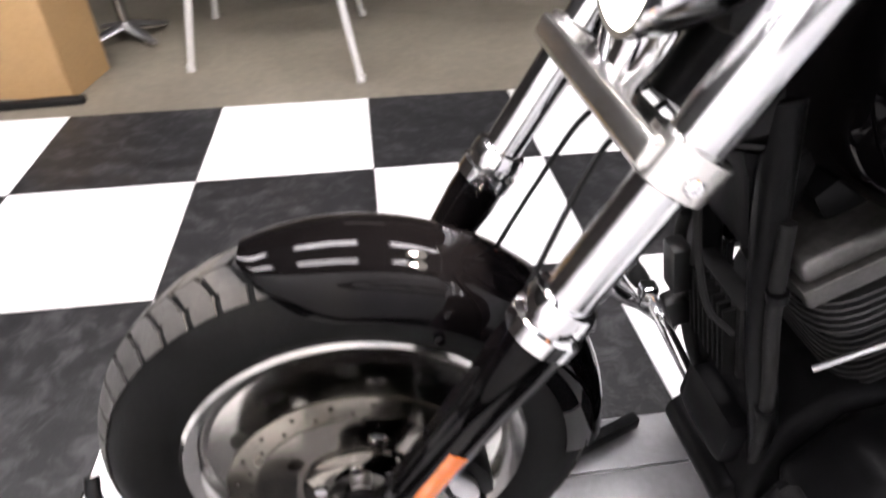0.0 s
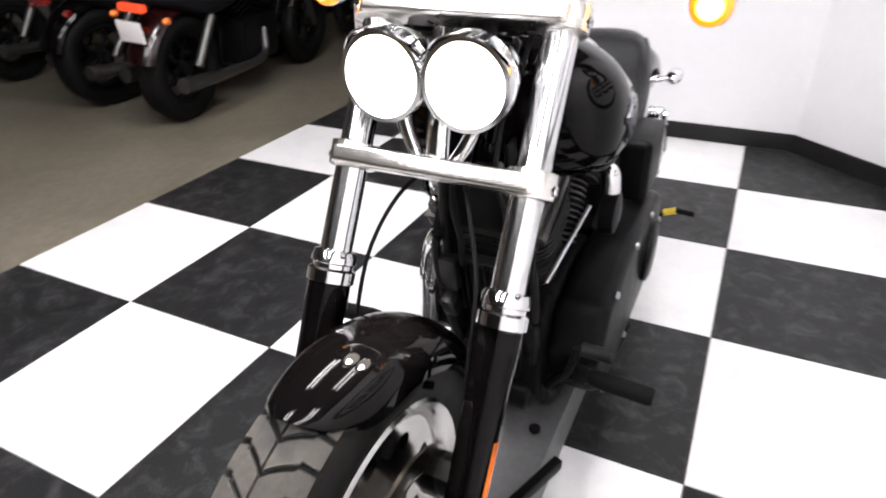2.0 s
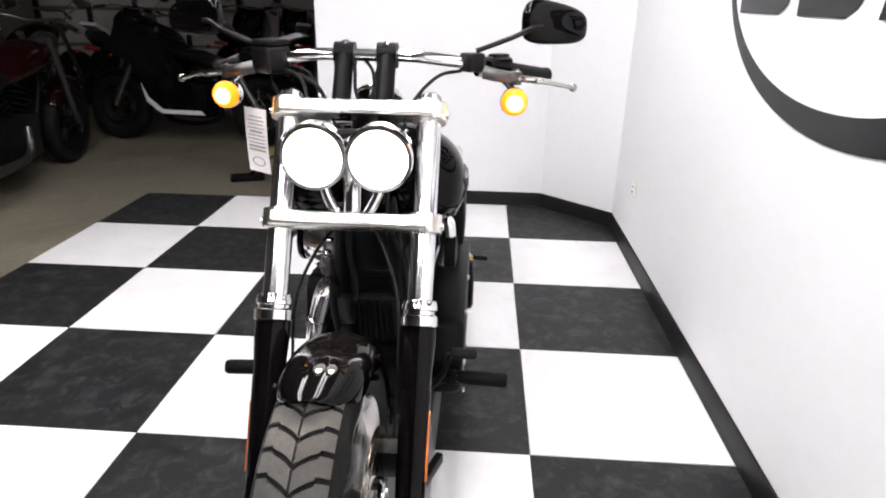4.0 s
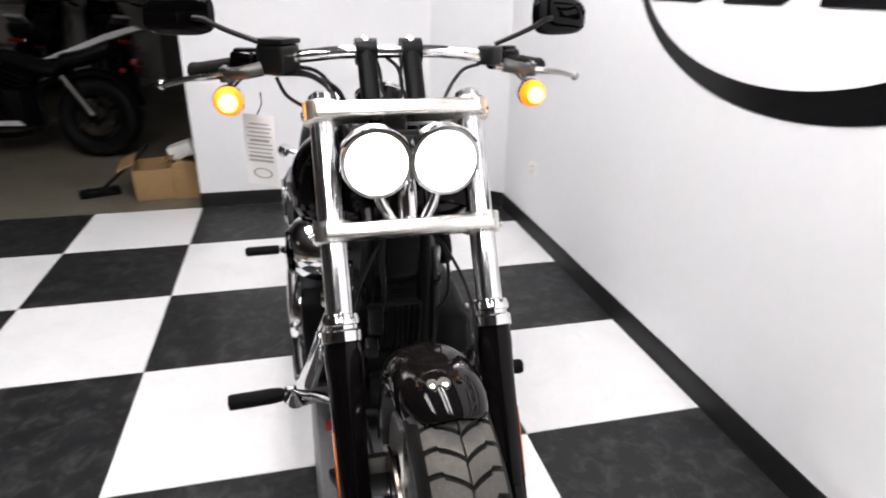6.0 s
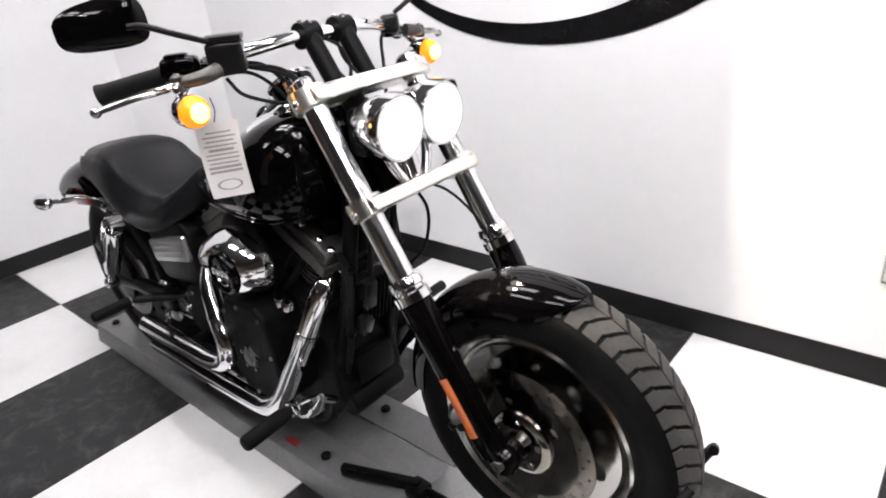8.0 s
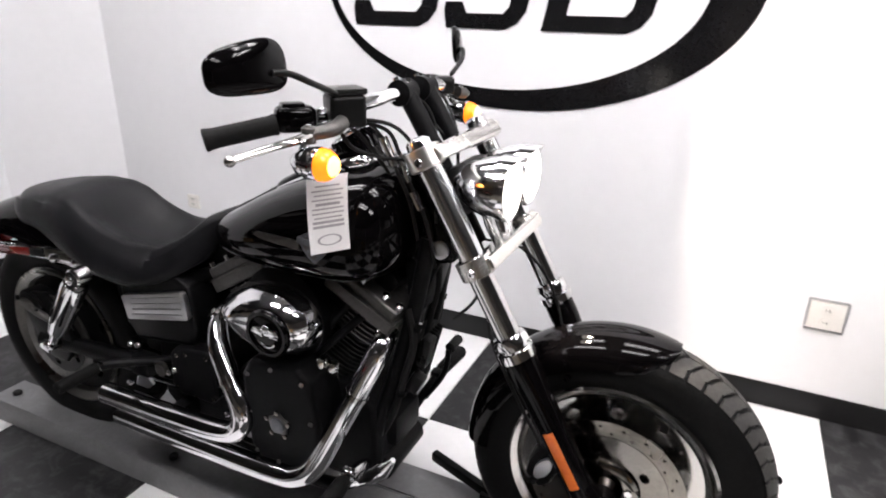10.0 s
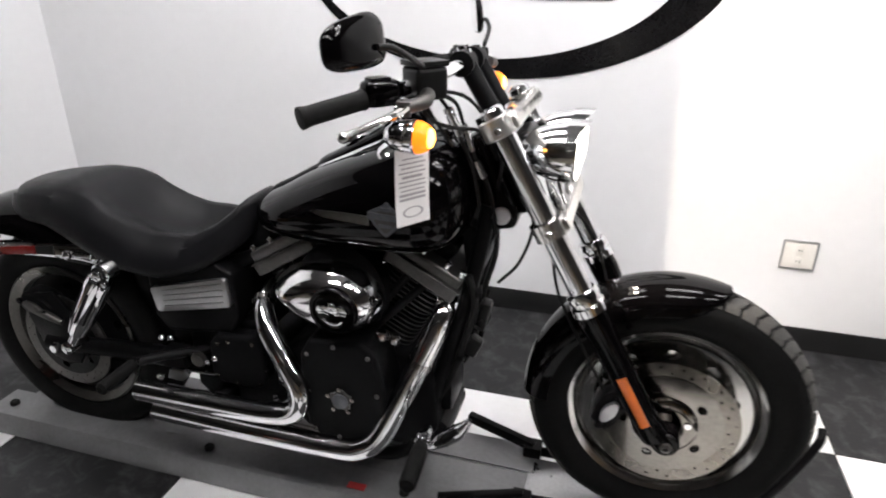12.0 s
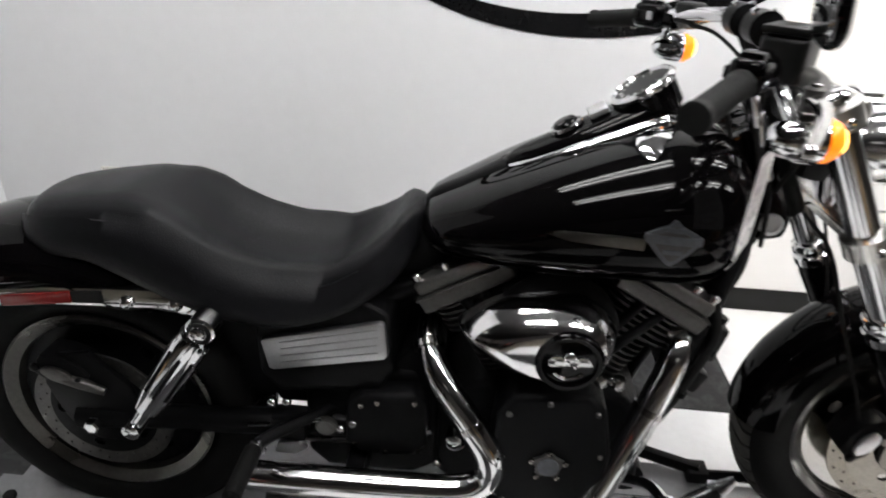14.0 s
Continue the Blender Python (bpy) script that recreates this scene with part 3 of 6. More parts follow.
# fork ---------------------------------------------------------------
for s, side in sides():
    part("fork_tube", tube(B(), [fork_at(1.075, s), fork_at(0.69, s)], 0.0248, 28), FORK_CHROME, bike, "bright chrome fork tube")
    col = part("fork_collar", lathe(B(), [(-0.032, 0.026), (-0.030, 0.032), (-0.020, 0.035), (-0.012, 0.035), (-0.010, 0.031), (-0.004, 0.031), (0.0, 0.037), (0.018, 0.037), (0.021, 0.033)],
                                    fork_at(0.70, s), FORK, 32), CHROME, bike)
    part("fork_slider", lathe(B(), [(0.015, 0.026), (0.016, 0.033), (0.05, 0.034), (0.10, 0.031), (0.26, 0.029), (0.33, 0.029), (0.352, 0.026), (0.36, 0.015)],
                              fork_at(0.70, s), FORK, 28), GLOSS, bike, "gloss black fork slider")
    ax = B()
    tube(ax, [fork_at(0.43, s) + Vector((0.006, 0, 0)), (FW.x - 0.005, YC + s * 0.142, FW.z)], 0.026, 16)
    lathe(ax, [(-0.026, 0.02), (-0.026, 0.030), (0.018, 0.030), (0.024, 0.026)], (FW.x, YC + s * 0.135, FW.z), (0, s, 0), 24)
    lug = part("axle_lug", ax, GLOSS, bike)
    part("axle_nut", lathe(B(), [(0, 0.013), (0.010, 0.013), (0.012, 0.010), (0.012, 0.006), (0.004, 0.006)], (FW.x, YC + s * 0.159, FW.z), (0, s, 0), 6), ENGINE, lug)
    # side reflector on the slider
    lat = FORK.cross(Vector((0, 1, 0)))
    lat = lat if lat.x > 0 else -lat
    arc = [radians(-17 + 40 * k / 8) for k in range(9)]
    rings = []
    for k in range(7):
        c = fork_at(0.548 - 0.112 * k / 6, s)
        r = 0.0302 - 0.0012 * k / 6
        rings.append([c + lat * (g * math.sin(t)) + Vector((0, s * g * math.cos(t), 0)) for g, ts in ((r + 0.0012, arc), (r - 0.003, arc[::-1])) for t in ts])
    bm = loft(B(), rings)
    part("fork_reflector", bm, ORANGE, bike, "orange side reflector")
part("axle", tube(B(), [FW + Vector((0, -0.15, 0)), FW + Vector((0, 0.15, 0))], 0.0125, 16), BRUSHED, bike)


def clamp(z, name):
    o = fork_at(z, 0)
    bm = B()
    box(bm, (0, 0, 0), (0.058, 0.315, 0.030), 0.008, seg=3)
    bmesh.ops.transform(bm, matrix=Matrix.Translation((o.x + 0.012, YC, z + 0.006)) @ TILT, verts=bm.verts)
    for s in (-1, 1):
        lathe(bm, [(-0.022, 0.028), (-0.020, 0.036), (0.016, 0.036), (0.019, 0.030)], fork_at(z, s), FORK, 28)
    c = part(name, bm, CLAMP, bike, "chrome fork clamp bar")
    for s in (-1, 1):
        p = fork_at(z, s)
        part("clamp_bolt", lathe(B(), [(0, 0.008), (0.004, 0.008), (0.006, 0.006), (0.006, 0.004), (0.003, 0.004)], (p.x + 0.004, p.y + s * 0.034, p.z), (0, s, 0), 12), CHROME, c)
    return c


top = clamp(1.052, "upper_fork_clamp")
for s in (-1, 1):
    part("fork_cap", lathe(B(), [(0.0, 0.024), (-0.012, 0.024), (-0.018, 0.018), (-0.020, 0.004)], fork_at(1.072, s), FORK, 24), CHROME, top)
clamp(0.855, "lower_fork_clamp")
part("steering_stem", tube(B(), [(0.205, YC, 1.045), (0.315, YC, 0.845)], 0.026, 20), SATIN, bike)

# headlights ---------------------------------------------------------
for s, side in sides():
    c = Vector((0.408, YC + s * 0.0615, 0.992))
    shell = part("headlight_shell", lathe(B(), [(0.004, 0.0590), (0.004, 0.0615), (-0.004, 0.0635), (-0.020, 0.0625), (-0.05, 0.058), (-0.085, 0.046), (-0.110, 0.028), (-0.120, 0.006)],
                                          c, (1, 0, 0), 40), CHROME, bike, "chrome bullet headlight shell")
    part("lens", lathe(B(), [(-0.002, 0.0595), (0.003, 0.058), (0.008, 0.043), (0.011, 0.02), (0.012, 0.001)], c, (1, 0, 0), 36), HEAD_LENS, shell, "brightly lit headlight lens")
    visor = B()
    arc = [radians(28 + 124 * k / 16) for k in range(17)]
    for r in (0.0645,):
        loft(visor, [[c + Vector((x, r2 * math.cos(a), r2 * math.sin(a))) for x, r2 in ((-0.02, r), (-0.006 + 0.030 * math.sin(a) ** 3, r + 0.001), (-0.006 + 0.030 * math.sin(a) ** 3, r + 0.003), (-0.02, r + 0.002))] for a in arc])
    part("visor", visor, CHROME, shell)
    lamp = bpy.data.lights.new("headlight_beam", "SPOT")
    lamp.energy, lamp.color, lamp.shadow_soft_size = HEAD_WATTS, (1.0, 0.87, 0.69), 0.02
    lamp.spot_size, lamp.spot_blend = radians(155), 0.04
    lo = new("headlight_beam", lamp)
    lo.matrix_world = look(c + Vector((0.016, 0, 0)), c + Vector((1.0, 0, -0.02)))
bm = B()
tube(bm, [(0.335, YC - 0.09, 0.985), (0.335, YC + 0.09, 0.985)], 0.014, 12)
tube(bm, [(0.30, YC, 1.0), (0.35, YC, 0.94), (0.372, YC, 0.872)], 0.018, 12)
for s in (-1, 1):
    tube(bm, [(0.355, YC + s * 0.0615, 0.955), (0.365, YC + s * 0.05, 0.91), (0.375, YC + s * 0.03, 0.872)], 0.011, 10)
part("headlight_bracket", bm, CHROME, bike)
bm = B()
box(bm, (0.30, YC, 0.975), (0.05, 0.16, 0.10), 0.02)
part("headlight_wiring_box", bm, BLACK_PLASTIC, bike)

# front fender -------------------------------------------------------


def fender(c, r0, half, a0, a1, drop, name, lab, nose=0.0, rise=0.0):
    """A curved guard over a wheel: crowned across, with folded sides."""
    bm = B()
    rings = []
    n = 40
    for k in range(n + 1):
        f = k / n
        a = radians(a0 + (a1 - a0) * f)
        end = min(1.0, math.sin(math.pi * min(max(f, 0.0), 1.0)) ** 0.45 * 1.15 + 0.15)
        e = math.sqrt(max(0.0, 1 - (1 - min(1.0, f / nose)) ** 2)) if nose else end
        w = half * (0.30 + 0.70 * min(e, 1.0))
        dr = drop * (0.08 + 0.92 * min(e, 1.0))
        r = r0 + rise * math.sin(math.pi * f)
        sec = []
        for q in range(-8, 9):
            u = q / 8
            y = w * math.sin(u * math.pi / 2)
            h = r - dr * (1 - math.cos(u * math.pi / 2) ** 0.7)
            sec.append((y, h))
        for q in range(8, -9, -1):
            u = q / 8
            y = (w - 0.004) * math.sin(u * math.pi / 2)
            h = r - 0.004 - dr * (1 - math.cos(u * math.pi / 2) ** 0.7) if abs(q) < 8 else r - dr
            sec.append((y, h))
        rings.append([c + Vector((h * math.cos(a), y, h * math.sin(a))) for y, h in sec])
    loft(bm, rings)
    return part(name, bm, GLOSS, bike, lab)


ff = fender(FW, 0.334, 0.074, 73, 180, 0.066, "front_fender", "gloss black short front fender", nose=0.2)
for s, side in sides():
    for x, z in ((0.545, 0.655), (0.555, 0.620)):
        bm = lathe(B(), [(-0.012, 0.006), (0.0, 0.0065), (0.003, 0.006), (0.004, 0.002)], (x, YC + s * 0.075, z), (0, s, 0.2), 12)
        part("fender_bolt", bm, GLOSS, ff)

# handlebar ----------------------------------------------------------
for s, side in sides():
    bm = B()
    tube(bm, [(0.232, YC + s * 0.045, 1.058), (0.165, YC + s * 0.045, 1.166)], 0.0195, 20)
    lathe(bm, [(-0.021, 0.016), (-0.021, 0.026), (0.021, 0.026), (0.021, 0.016)], (0.165, YC + s * 0.045, 1.156), (0, 1, 0), 24)
    r = part("riser", bm, SATIN, bike, "black handlebar riser")
    for dx in (-0.014, 0.012):
        part("riser_bolt", lathe(B(), [(0, 0.006), (0.008, 0.006)], (0.165 + dx, YC + s * 0.045, 1.176), (-0.5, 0, 0.86), 8), CHROME, r)
hb = [(0.165, 0.0, 1.156), (0.165, 0.09, 1.156), (0.155, 0.15, 1.150), (0.128, 0.21, 1.141), (0.104, 0.242, 1.134)]
pts = [(x, YC - y, z) for x, y, z in reversed(hb)] + [(x, YC + y, z) for x, y, z in hb[1:]]
part("handlebar", tube(B(), pts, 0.0128, 16), CHROME, bike, "chrome drag handlebar")


def bar_at(f, s):
    """A place on the outer half of the bar: 0 at the switch, 1 at its end."""
    a, b = Vector((0.115, YC + s * 0.228, 1.137)), Vector((-0.022, YC + s * 0.397, 1.1015))
    return a + (b - a) * f


for s, side in sides():
    d = (bar_at(1, s) - bar_at(0, s)).normalized()
    L = (bar_at(1, s) - bar_at(0, s)).length
    prof = [(0.44 * L, 0.012), (0.44 * L, 0.0185), (0.46 * L, 0.019), (0.48 * L, 0.0175)]
    for k in range(10):
        prof += [((0.50 + 0.042 * k) * L, 0.0178), ((0.515 + 0.042 * k) * L, 0.0171)]
    prof += [(0.95 * L, 0.0182), (0.97 * L, 0.0195), (0.995 * L, 0.0195), (1.0 * L, 0.016)]
    part("grip", lathe(B(), prof, bar_at(0, s), d, 24), RUBBER, bike, "ribbed black rubber grip")
    ang = math.atan2(d.y, d.x)
    mx = Matrix.Translation(bar_at(0.27, s)) @ Matrix.Rotation(ang, 4, "Z")
    bm = B()
    box(bm, (0.004, 0, 0.002), (0.070, 0.044, 0.046), 0.015, seg=3)
    box(bm, (0.008, 0.0, 0.024), (0.042, 0.030, 0.014), 0.006)
    lathe(bm, [(-0.052, 0.0165), (-0.034, 0.0165)], (0, 0, 0), (1, 0, 0), 20)
    bmesh.ops.transform(bm, matrix=mx, verts=bm.verts)
    sw = part("switch_housing", bm, GLOSS, bike, "glossy black switch housing")
    for k in range(3):
        bm = B()
        box(bm, (-0.008 + 0.016 * k, 0.024 * -s * (-1), 0.004), (0.012, 0.006, 0.016), 0.003)
        bmesh.ops.transform(bm, matrix=mx, verts=bm.verts)
        part("switch_button", bm, RUBBER if k else BRUSHED, sw)
    # control perch, reservoir and lever
    bm = B()
    o = bar_at(-0.06, s)
    if s < 0:
        box(bm, (-0.004, 0.0, -0.002), (0.066, 0.058, 0.058), 0.009, seg=3)
        box(bm, (-0.004, 0.0, 0.033), (0.069, 0.061, 0.011), 0.004)
    else:
        box(bm, (0.006, 0.0, 0.0), (0.046, 0.042, 0.040), 0.010, seg=3)
    bmesh.ops.transform(bm, matrix=Matrix.Translation(o + Vector((0.012, 0, 0.004))) @ Matrix.Rotation(ang, 4, "Z"), verts=bm.verts)
    pc = part("control_perch", bm, BLACK_PLASTIC, bike, "black brake fluid reservoir" if s < 0 else "")
    p0 = o + Vector((0.010, s * 0.100, -0.026))
    tip = Vector((0.080, YC + s * 0.448, 1.089))
    mid = p0 * 0.45 + tip * 0.55 + Vector((0.012, 0, 0.004))
    bm = B()
    path = smooth_path([p0, p0 * 0.75 + tip * 0.25 + Vector((0.012, 0, 0.002)), mid, tip], 6)
    rings = []
    for i, p in enumerate(path):
        f = i / (len(path) - 1)
        w, h = 0.0135 - 0.006 * min(1.0, f * 1.3), 0.0085 - 0.003 * f
        dd = (tip - p0).normalized()
        sd = Vector((-dd.y, dd.x, 0))
        rings.append([p + sd * w * math.cos(q * math.tau / 10) + Vector((0, 0, h * math.sin(q * math.tau / 10))) for q in range(10)])
    loft(bm, rings)
    ball(bm, tip, 0.0095, 14, 10)
    part("lever", bm, POLISHED, bike, "polished alloy hand lever with a ball end")
    bm = B()
    tube(bm, [o + Vector((0.030, s * 0.030, -0.014)), o + Vector((0.034, s * 0.062, -0.020)), p0], [0.014, 0.013, 0.011], 12)
    lathe(bm, [(-0.014, 0.007), (-0.014, 0.012), (0.012, 0.012), (0.014, 0.009)], p0, (0, 0, 1), 16)
    part("lever_bracket", bm, ENGINE, pc)
    part("pivot_screw", lathe(B(), [(0, 0.006), (0.003, 0.006), (0.004, 0.004)], p0 + Vector((0, 0, 0.014)), (0, 0, 1), 10), CHROME, pc)
    # mirror
    mc = Vector((0.088, YC + s * 0.398, 1.222))
    a = o + Vector((0.022, s * 0.012, 0.028))
    part("mirror_stem", tube(B(), [a, a * 0.55 + mc * 0.45 + Vector((0.020, 0, 0.004)), mc + Vector((0.036, -s * 0.052, -0.008)), mc + Vector((0.022, -s * 0.03, -0.006))], 0.0055, 10),
         BLACK_PLASTIC, bike)
    bm = B()
    rings = []
    turn = Matrix.Rotation(s * radians(17 if s < 0 else 20), 4, "Z") @ Matrix.Rotation(radians(-6), 4, "Y")
    for x, k in ((-0.010, 0.90), (-0.009, 0.985), (-0.004, 1.0), (0.001, 0.96), (0.006, 0.80), (0.009, 0.5), (0.010, 0.1)):
        ring = []
        for q in range(40):
            t = q * math.tau / 40
            y = (0.072 if s < 0 else 0.077) * k * math.copysign(abs(math.cos(t)) ** 0.62, math.cos(t))
            z = (0.042 if s < 0 else 0.045) * k * math.copysign(abs(math.sin(t)) ** (0.75 if math.sin(t) > 0 else 0.5), math.sin(t))
            z *= (1.0 - 0.34 * (y / 0.078) * s) if z > 0 else 0.92
            ring.append(mc + turn @ Vector((x, y, z)))
        rings.append(ring)
    loft(bm, rings)
    mh = part("mirror_housing", bm, GLOSS, bike, "black oval rear-view mirror")
    bm = B()
    rr = []
    for x, k in ((-0.0105, 0.88), (-0.0115, 0.87)):
        ring = []
        for q in range(40):
            t = q * math.tau / 40
            y = (0.072 if s < 0 else 0.077) * k * math.copysign(abs(math.cos(t)) ** 0.62, math.cos(t))
            z = (0.042 if s < 0 else 0.045) * k * math.copysign(abs(math.sin(t)) ** (0.75 if math.sin(t) > 0 else 0.5), math.sin(t))
            z *= (1.0 - 0.34 * (y / 0.078) * s) if z > 0 else 0.92
            ring.append(mc + turn @ Vector((x, y, z)))
        rr.append(ring)
    loft(bm, rr)
    part("mirror_glass", bm, MIRROR, mh)
    # turn signal
    c = Vector((0.148, YC + s * 0.316, 1.065))
    bm = B()
    lathe(bm, [(-0.052, 0.004), (-0.048, 0.014), (-0.036, 0.023), (-0.016, 0.029), (0.004, 0.0305), (0.008, 0.029)], c, (1, 0, 0), 28)
    tube(bm, [c + Vector((-0.03, 0, 0.02)), c + Vector((-0.035, -s * 0.03, 0.045)), o + Vector((0.0, s * 0.02, -0.018))], 0.008, 10)
    sig = part("turn_signal", bm, CHROME, bike, "chrome bullet turn signal with lit amber lens")
    part("lens", lathe(B(), [(0.006, 0.029), (0.017, 0.0278), (0.028, 0.022), (0.035, 0.012), (0.038, 0.001)], c, (1, 0, 0), 28), AMBER, sig, "lit amber lens")
    part("bulb", lathe(B(), [(0.0290, 0.0190), (0.0345, 0.0155), (0.0375, 0.009), (0.0392, 0.001)], c, (1, 0, 0), 24), AMBER_BULB, sig, "bright bulb glow in the lens")

# cables
CABLES = [
    [(0.13, YC - 0.20, 1.125), (0.20, YC - 0.13, 1.10), (0.26, YC - 0.10, 1.0), (0.25, YC - 0.06, 0.90)],
    [(0.11, YC - 0.23, 1.11), (0.10, YC - 0.15, 1.10), (0.12, YC - 0.10, 1.05), (0.17, YC - 0.06, 0.95)],
    [(0.13, YC + 0.20, 1.125), (0.17, YC + 0.15, 1.115), (0.22, YC + 0.10, 1.06), (0.24, YC + 0.07, 0.95)],
    [(0.16, YC + 0.03, 1.15), (0.19, YC + 0.02, 1.10), (0.23, YC + 0.03, 1.06)],
    [(0.16, YC - 0.03, 1.15), (0.185, YC - 0.022, 1.125), (0.205, YC - 0.018, 1.085), (0.215, YC + 0.0, 1.062), (0.205, YC + 0.020, 1.085), (0.185, YC + 0.016, 1.125), (0.16, YC - 0.004, 1.145)],
    [(0.130, YC - 0.222, 1.105), (0.146, YC - 0.205, 1.072), (0.180, YC - 0.165, 1.050), (0.225, YC - 0.12, 1.035), (0.25, YC - 0.08, 0.97)],
]
for path in CABLES:
    part("cable", tube(B(), path, 0.0038, 8), RUBBER, bike)
part("brake_hose", tube(B(), [(0.33, YC + 0.02, 0.85), (0.40, YC + 0.06, 0.83), (0.46, YC + 0.10, 0.74), (0.50, YC + 0.105, 0.62), (0.53, YC + 0.10, 0.47)], 0.0032, 8), RUBBER, bike)
part("brake_hose", tube(B(), [(0.33, YC - 0.02, 0.85), (0.37, YC - 0.07, 0.80), (0.40, YC - 0.115, 0.70), (0.46, YC - 0.115, 0.58), (0.52, YC - 0.10, 0.46)], 0.0035, 8), RUBBER, bike)
part("wiring_loop", tube(B(), [(0.30, YC + 0.05, 0.84), (0.31, YC + 0.09, 0.76), (0.28, YC + 0.10, 0.66), (0.23, YC + 0.09, 0.60)], 0.004, 8), RUBBER, bike)

for a, b, r in (((0.150, -0.105, 1.075), (0.172, -0.098, 1.020), 0.010), ((0.178, -0.085, 1.040), (0.196, -0.080, 0.985), 0.008), ((0.205, -0.082, 0.965), (0.222, -0.080, 0.930), 0.011)):
    part("cable_ferrule", tube(B(), [(a[0], YC + a[1], a[2]), (b[0], YC + b[1], b[2])], r, 12), CHROME, bike)
for path in ([(0.15, YC - 0.105, 1.075), (0.13, YC - 0.14, 1.115), (0.12, YC - 0.20, 1.128)], [(0.172, YC - 0.098, 1.02), (0.20, YC - 0.088, 0.95), (0.215, YC - 0.075, 0.86)],
             [(0.178, YC - 0.085, 1.04), (0.165, YC - 0.11, 1.09), (0.135, YC - 0.19, 1.122)], [(0.196, YC - 0.08, 0.985), (0.235, YC - 0.076, 0.90), (0.252, YC - 0.066, 0.80)]):
    part("cable", tube(B(), path, 0.0042, 8), RUBBER, bike)

# tank ---------------------------------------------------------------
TANK = [(-0.345, 0.812, 0.775, 0.050), (-0.328, 0.830, 0.766, 0.098), (-0.28, 0.855, 0.758, 0.136), (-0.20, 0.899, 0.754, 0.168), (-0.10, 0.946, 0.753, 0.194),
        (0.0, 0.984, 0.755, 0.208), (0.07, 1.004, 0.757, 0.215), (0.12, 1.006, 0.762, 0.210), (0.16, 0.990, 0.775, 0.190), (0.185, 0.955, 0.800, 0.150),
        (0.197, 0.905, 0.830, 0.085)]


def interpolate(rows, x):
    for a, b in zip(rows, rows[1:]):
        if a[0] <= x <= b[0]:
            i, h = rows.index(a), b[0] - a[0]
            f = (x - a[0]) / h

            def slope(j, c):
                """Steepness at row j: no overshoot between rows."""
                if j == 0 or j == len(rows) - 1:
                    j = min(max(j, 1), len(rows) - 1)
                    return (rows[j][c] - rows[j - 1][c]) / (rows[j][0] - rows[j - 1][0])
                p = (rows[j][c] - rows[j - 1][c]) / (rows[j][0] - rows[j - 1][0])
                q = (rows[j + 1][c] - rows[j][c]) / (rows[j + 1][0] - rows[j][0])
                return 0.0 if p * q <= 0 else 2 * p * q / (p + q)

            return [a[c] * (1 + 2 * f) * (1 - f) ** 2 + slope(i, c) * h * f * (1 - f) ** 2
                    + b[c] * f * f * (3 - 2 * f) - slope(i + 1, c) * h * f * f * (1 - f) for c in range(1, len(a))]
    return list(rows[-1][1:]) if x > rows[-1][0] else list(rows[0][1:])


def tank_ring(x, grow=0.0):
    zt, zb, w = interpolate(TANK, x)
    zc = zb + 0.40 * (zt - zb)
    ring = []
    for q in range(48):
        t = q * math.tau / 48
        cs, sn = math.cos(t), math.sin(t)
        y = (w + grow) * math.copysign(abs(cs) ** 0.72, cs)
        h = (zt - zc if sn > 0 else zc - zb) + grow
        z = zc + h * math.copysign(abs(sn) ** (0.86 if sn > 0 else 0.62), sn)
        ring.append((x, YC + y, z))
    return ring


xs = [-0.345, -0.338, -0.325, -0.30] + [-0.28 + 0.02 * k for k in range(21)] + [0.14, 0.155, 0.168, 0.178, 0.187, 0.193, 0.197]
xs = sorted(set(round(x, 4) for x in xs))
tank = part("fuel_tank", loft(B(), [tank_ring(x) for x in xs]), GLOSS, bike, "gloss black teardrop fuel tank", sharp=60)
for s, side in sides():
    bm = B()
    path = [tank_ring(x, 0.002) for x in [-0.32 + 0.025 * k for k in range(20)]]
    row = [r[28] if s < 0 else r[44] for r in path]
    tube(bm, row, 0.0035, 6, 2)
    part("tank_seam", bm, GLOSS, tank)
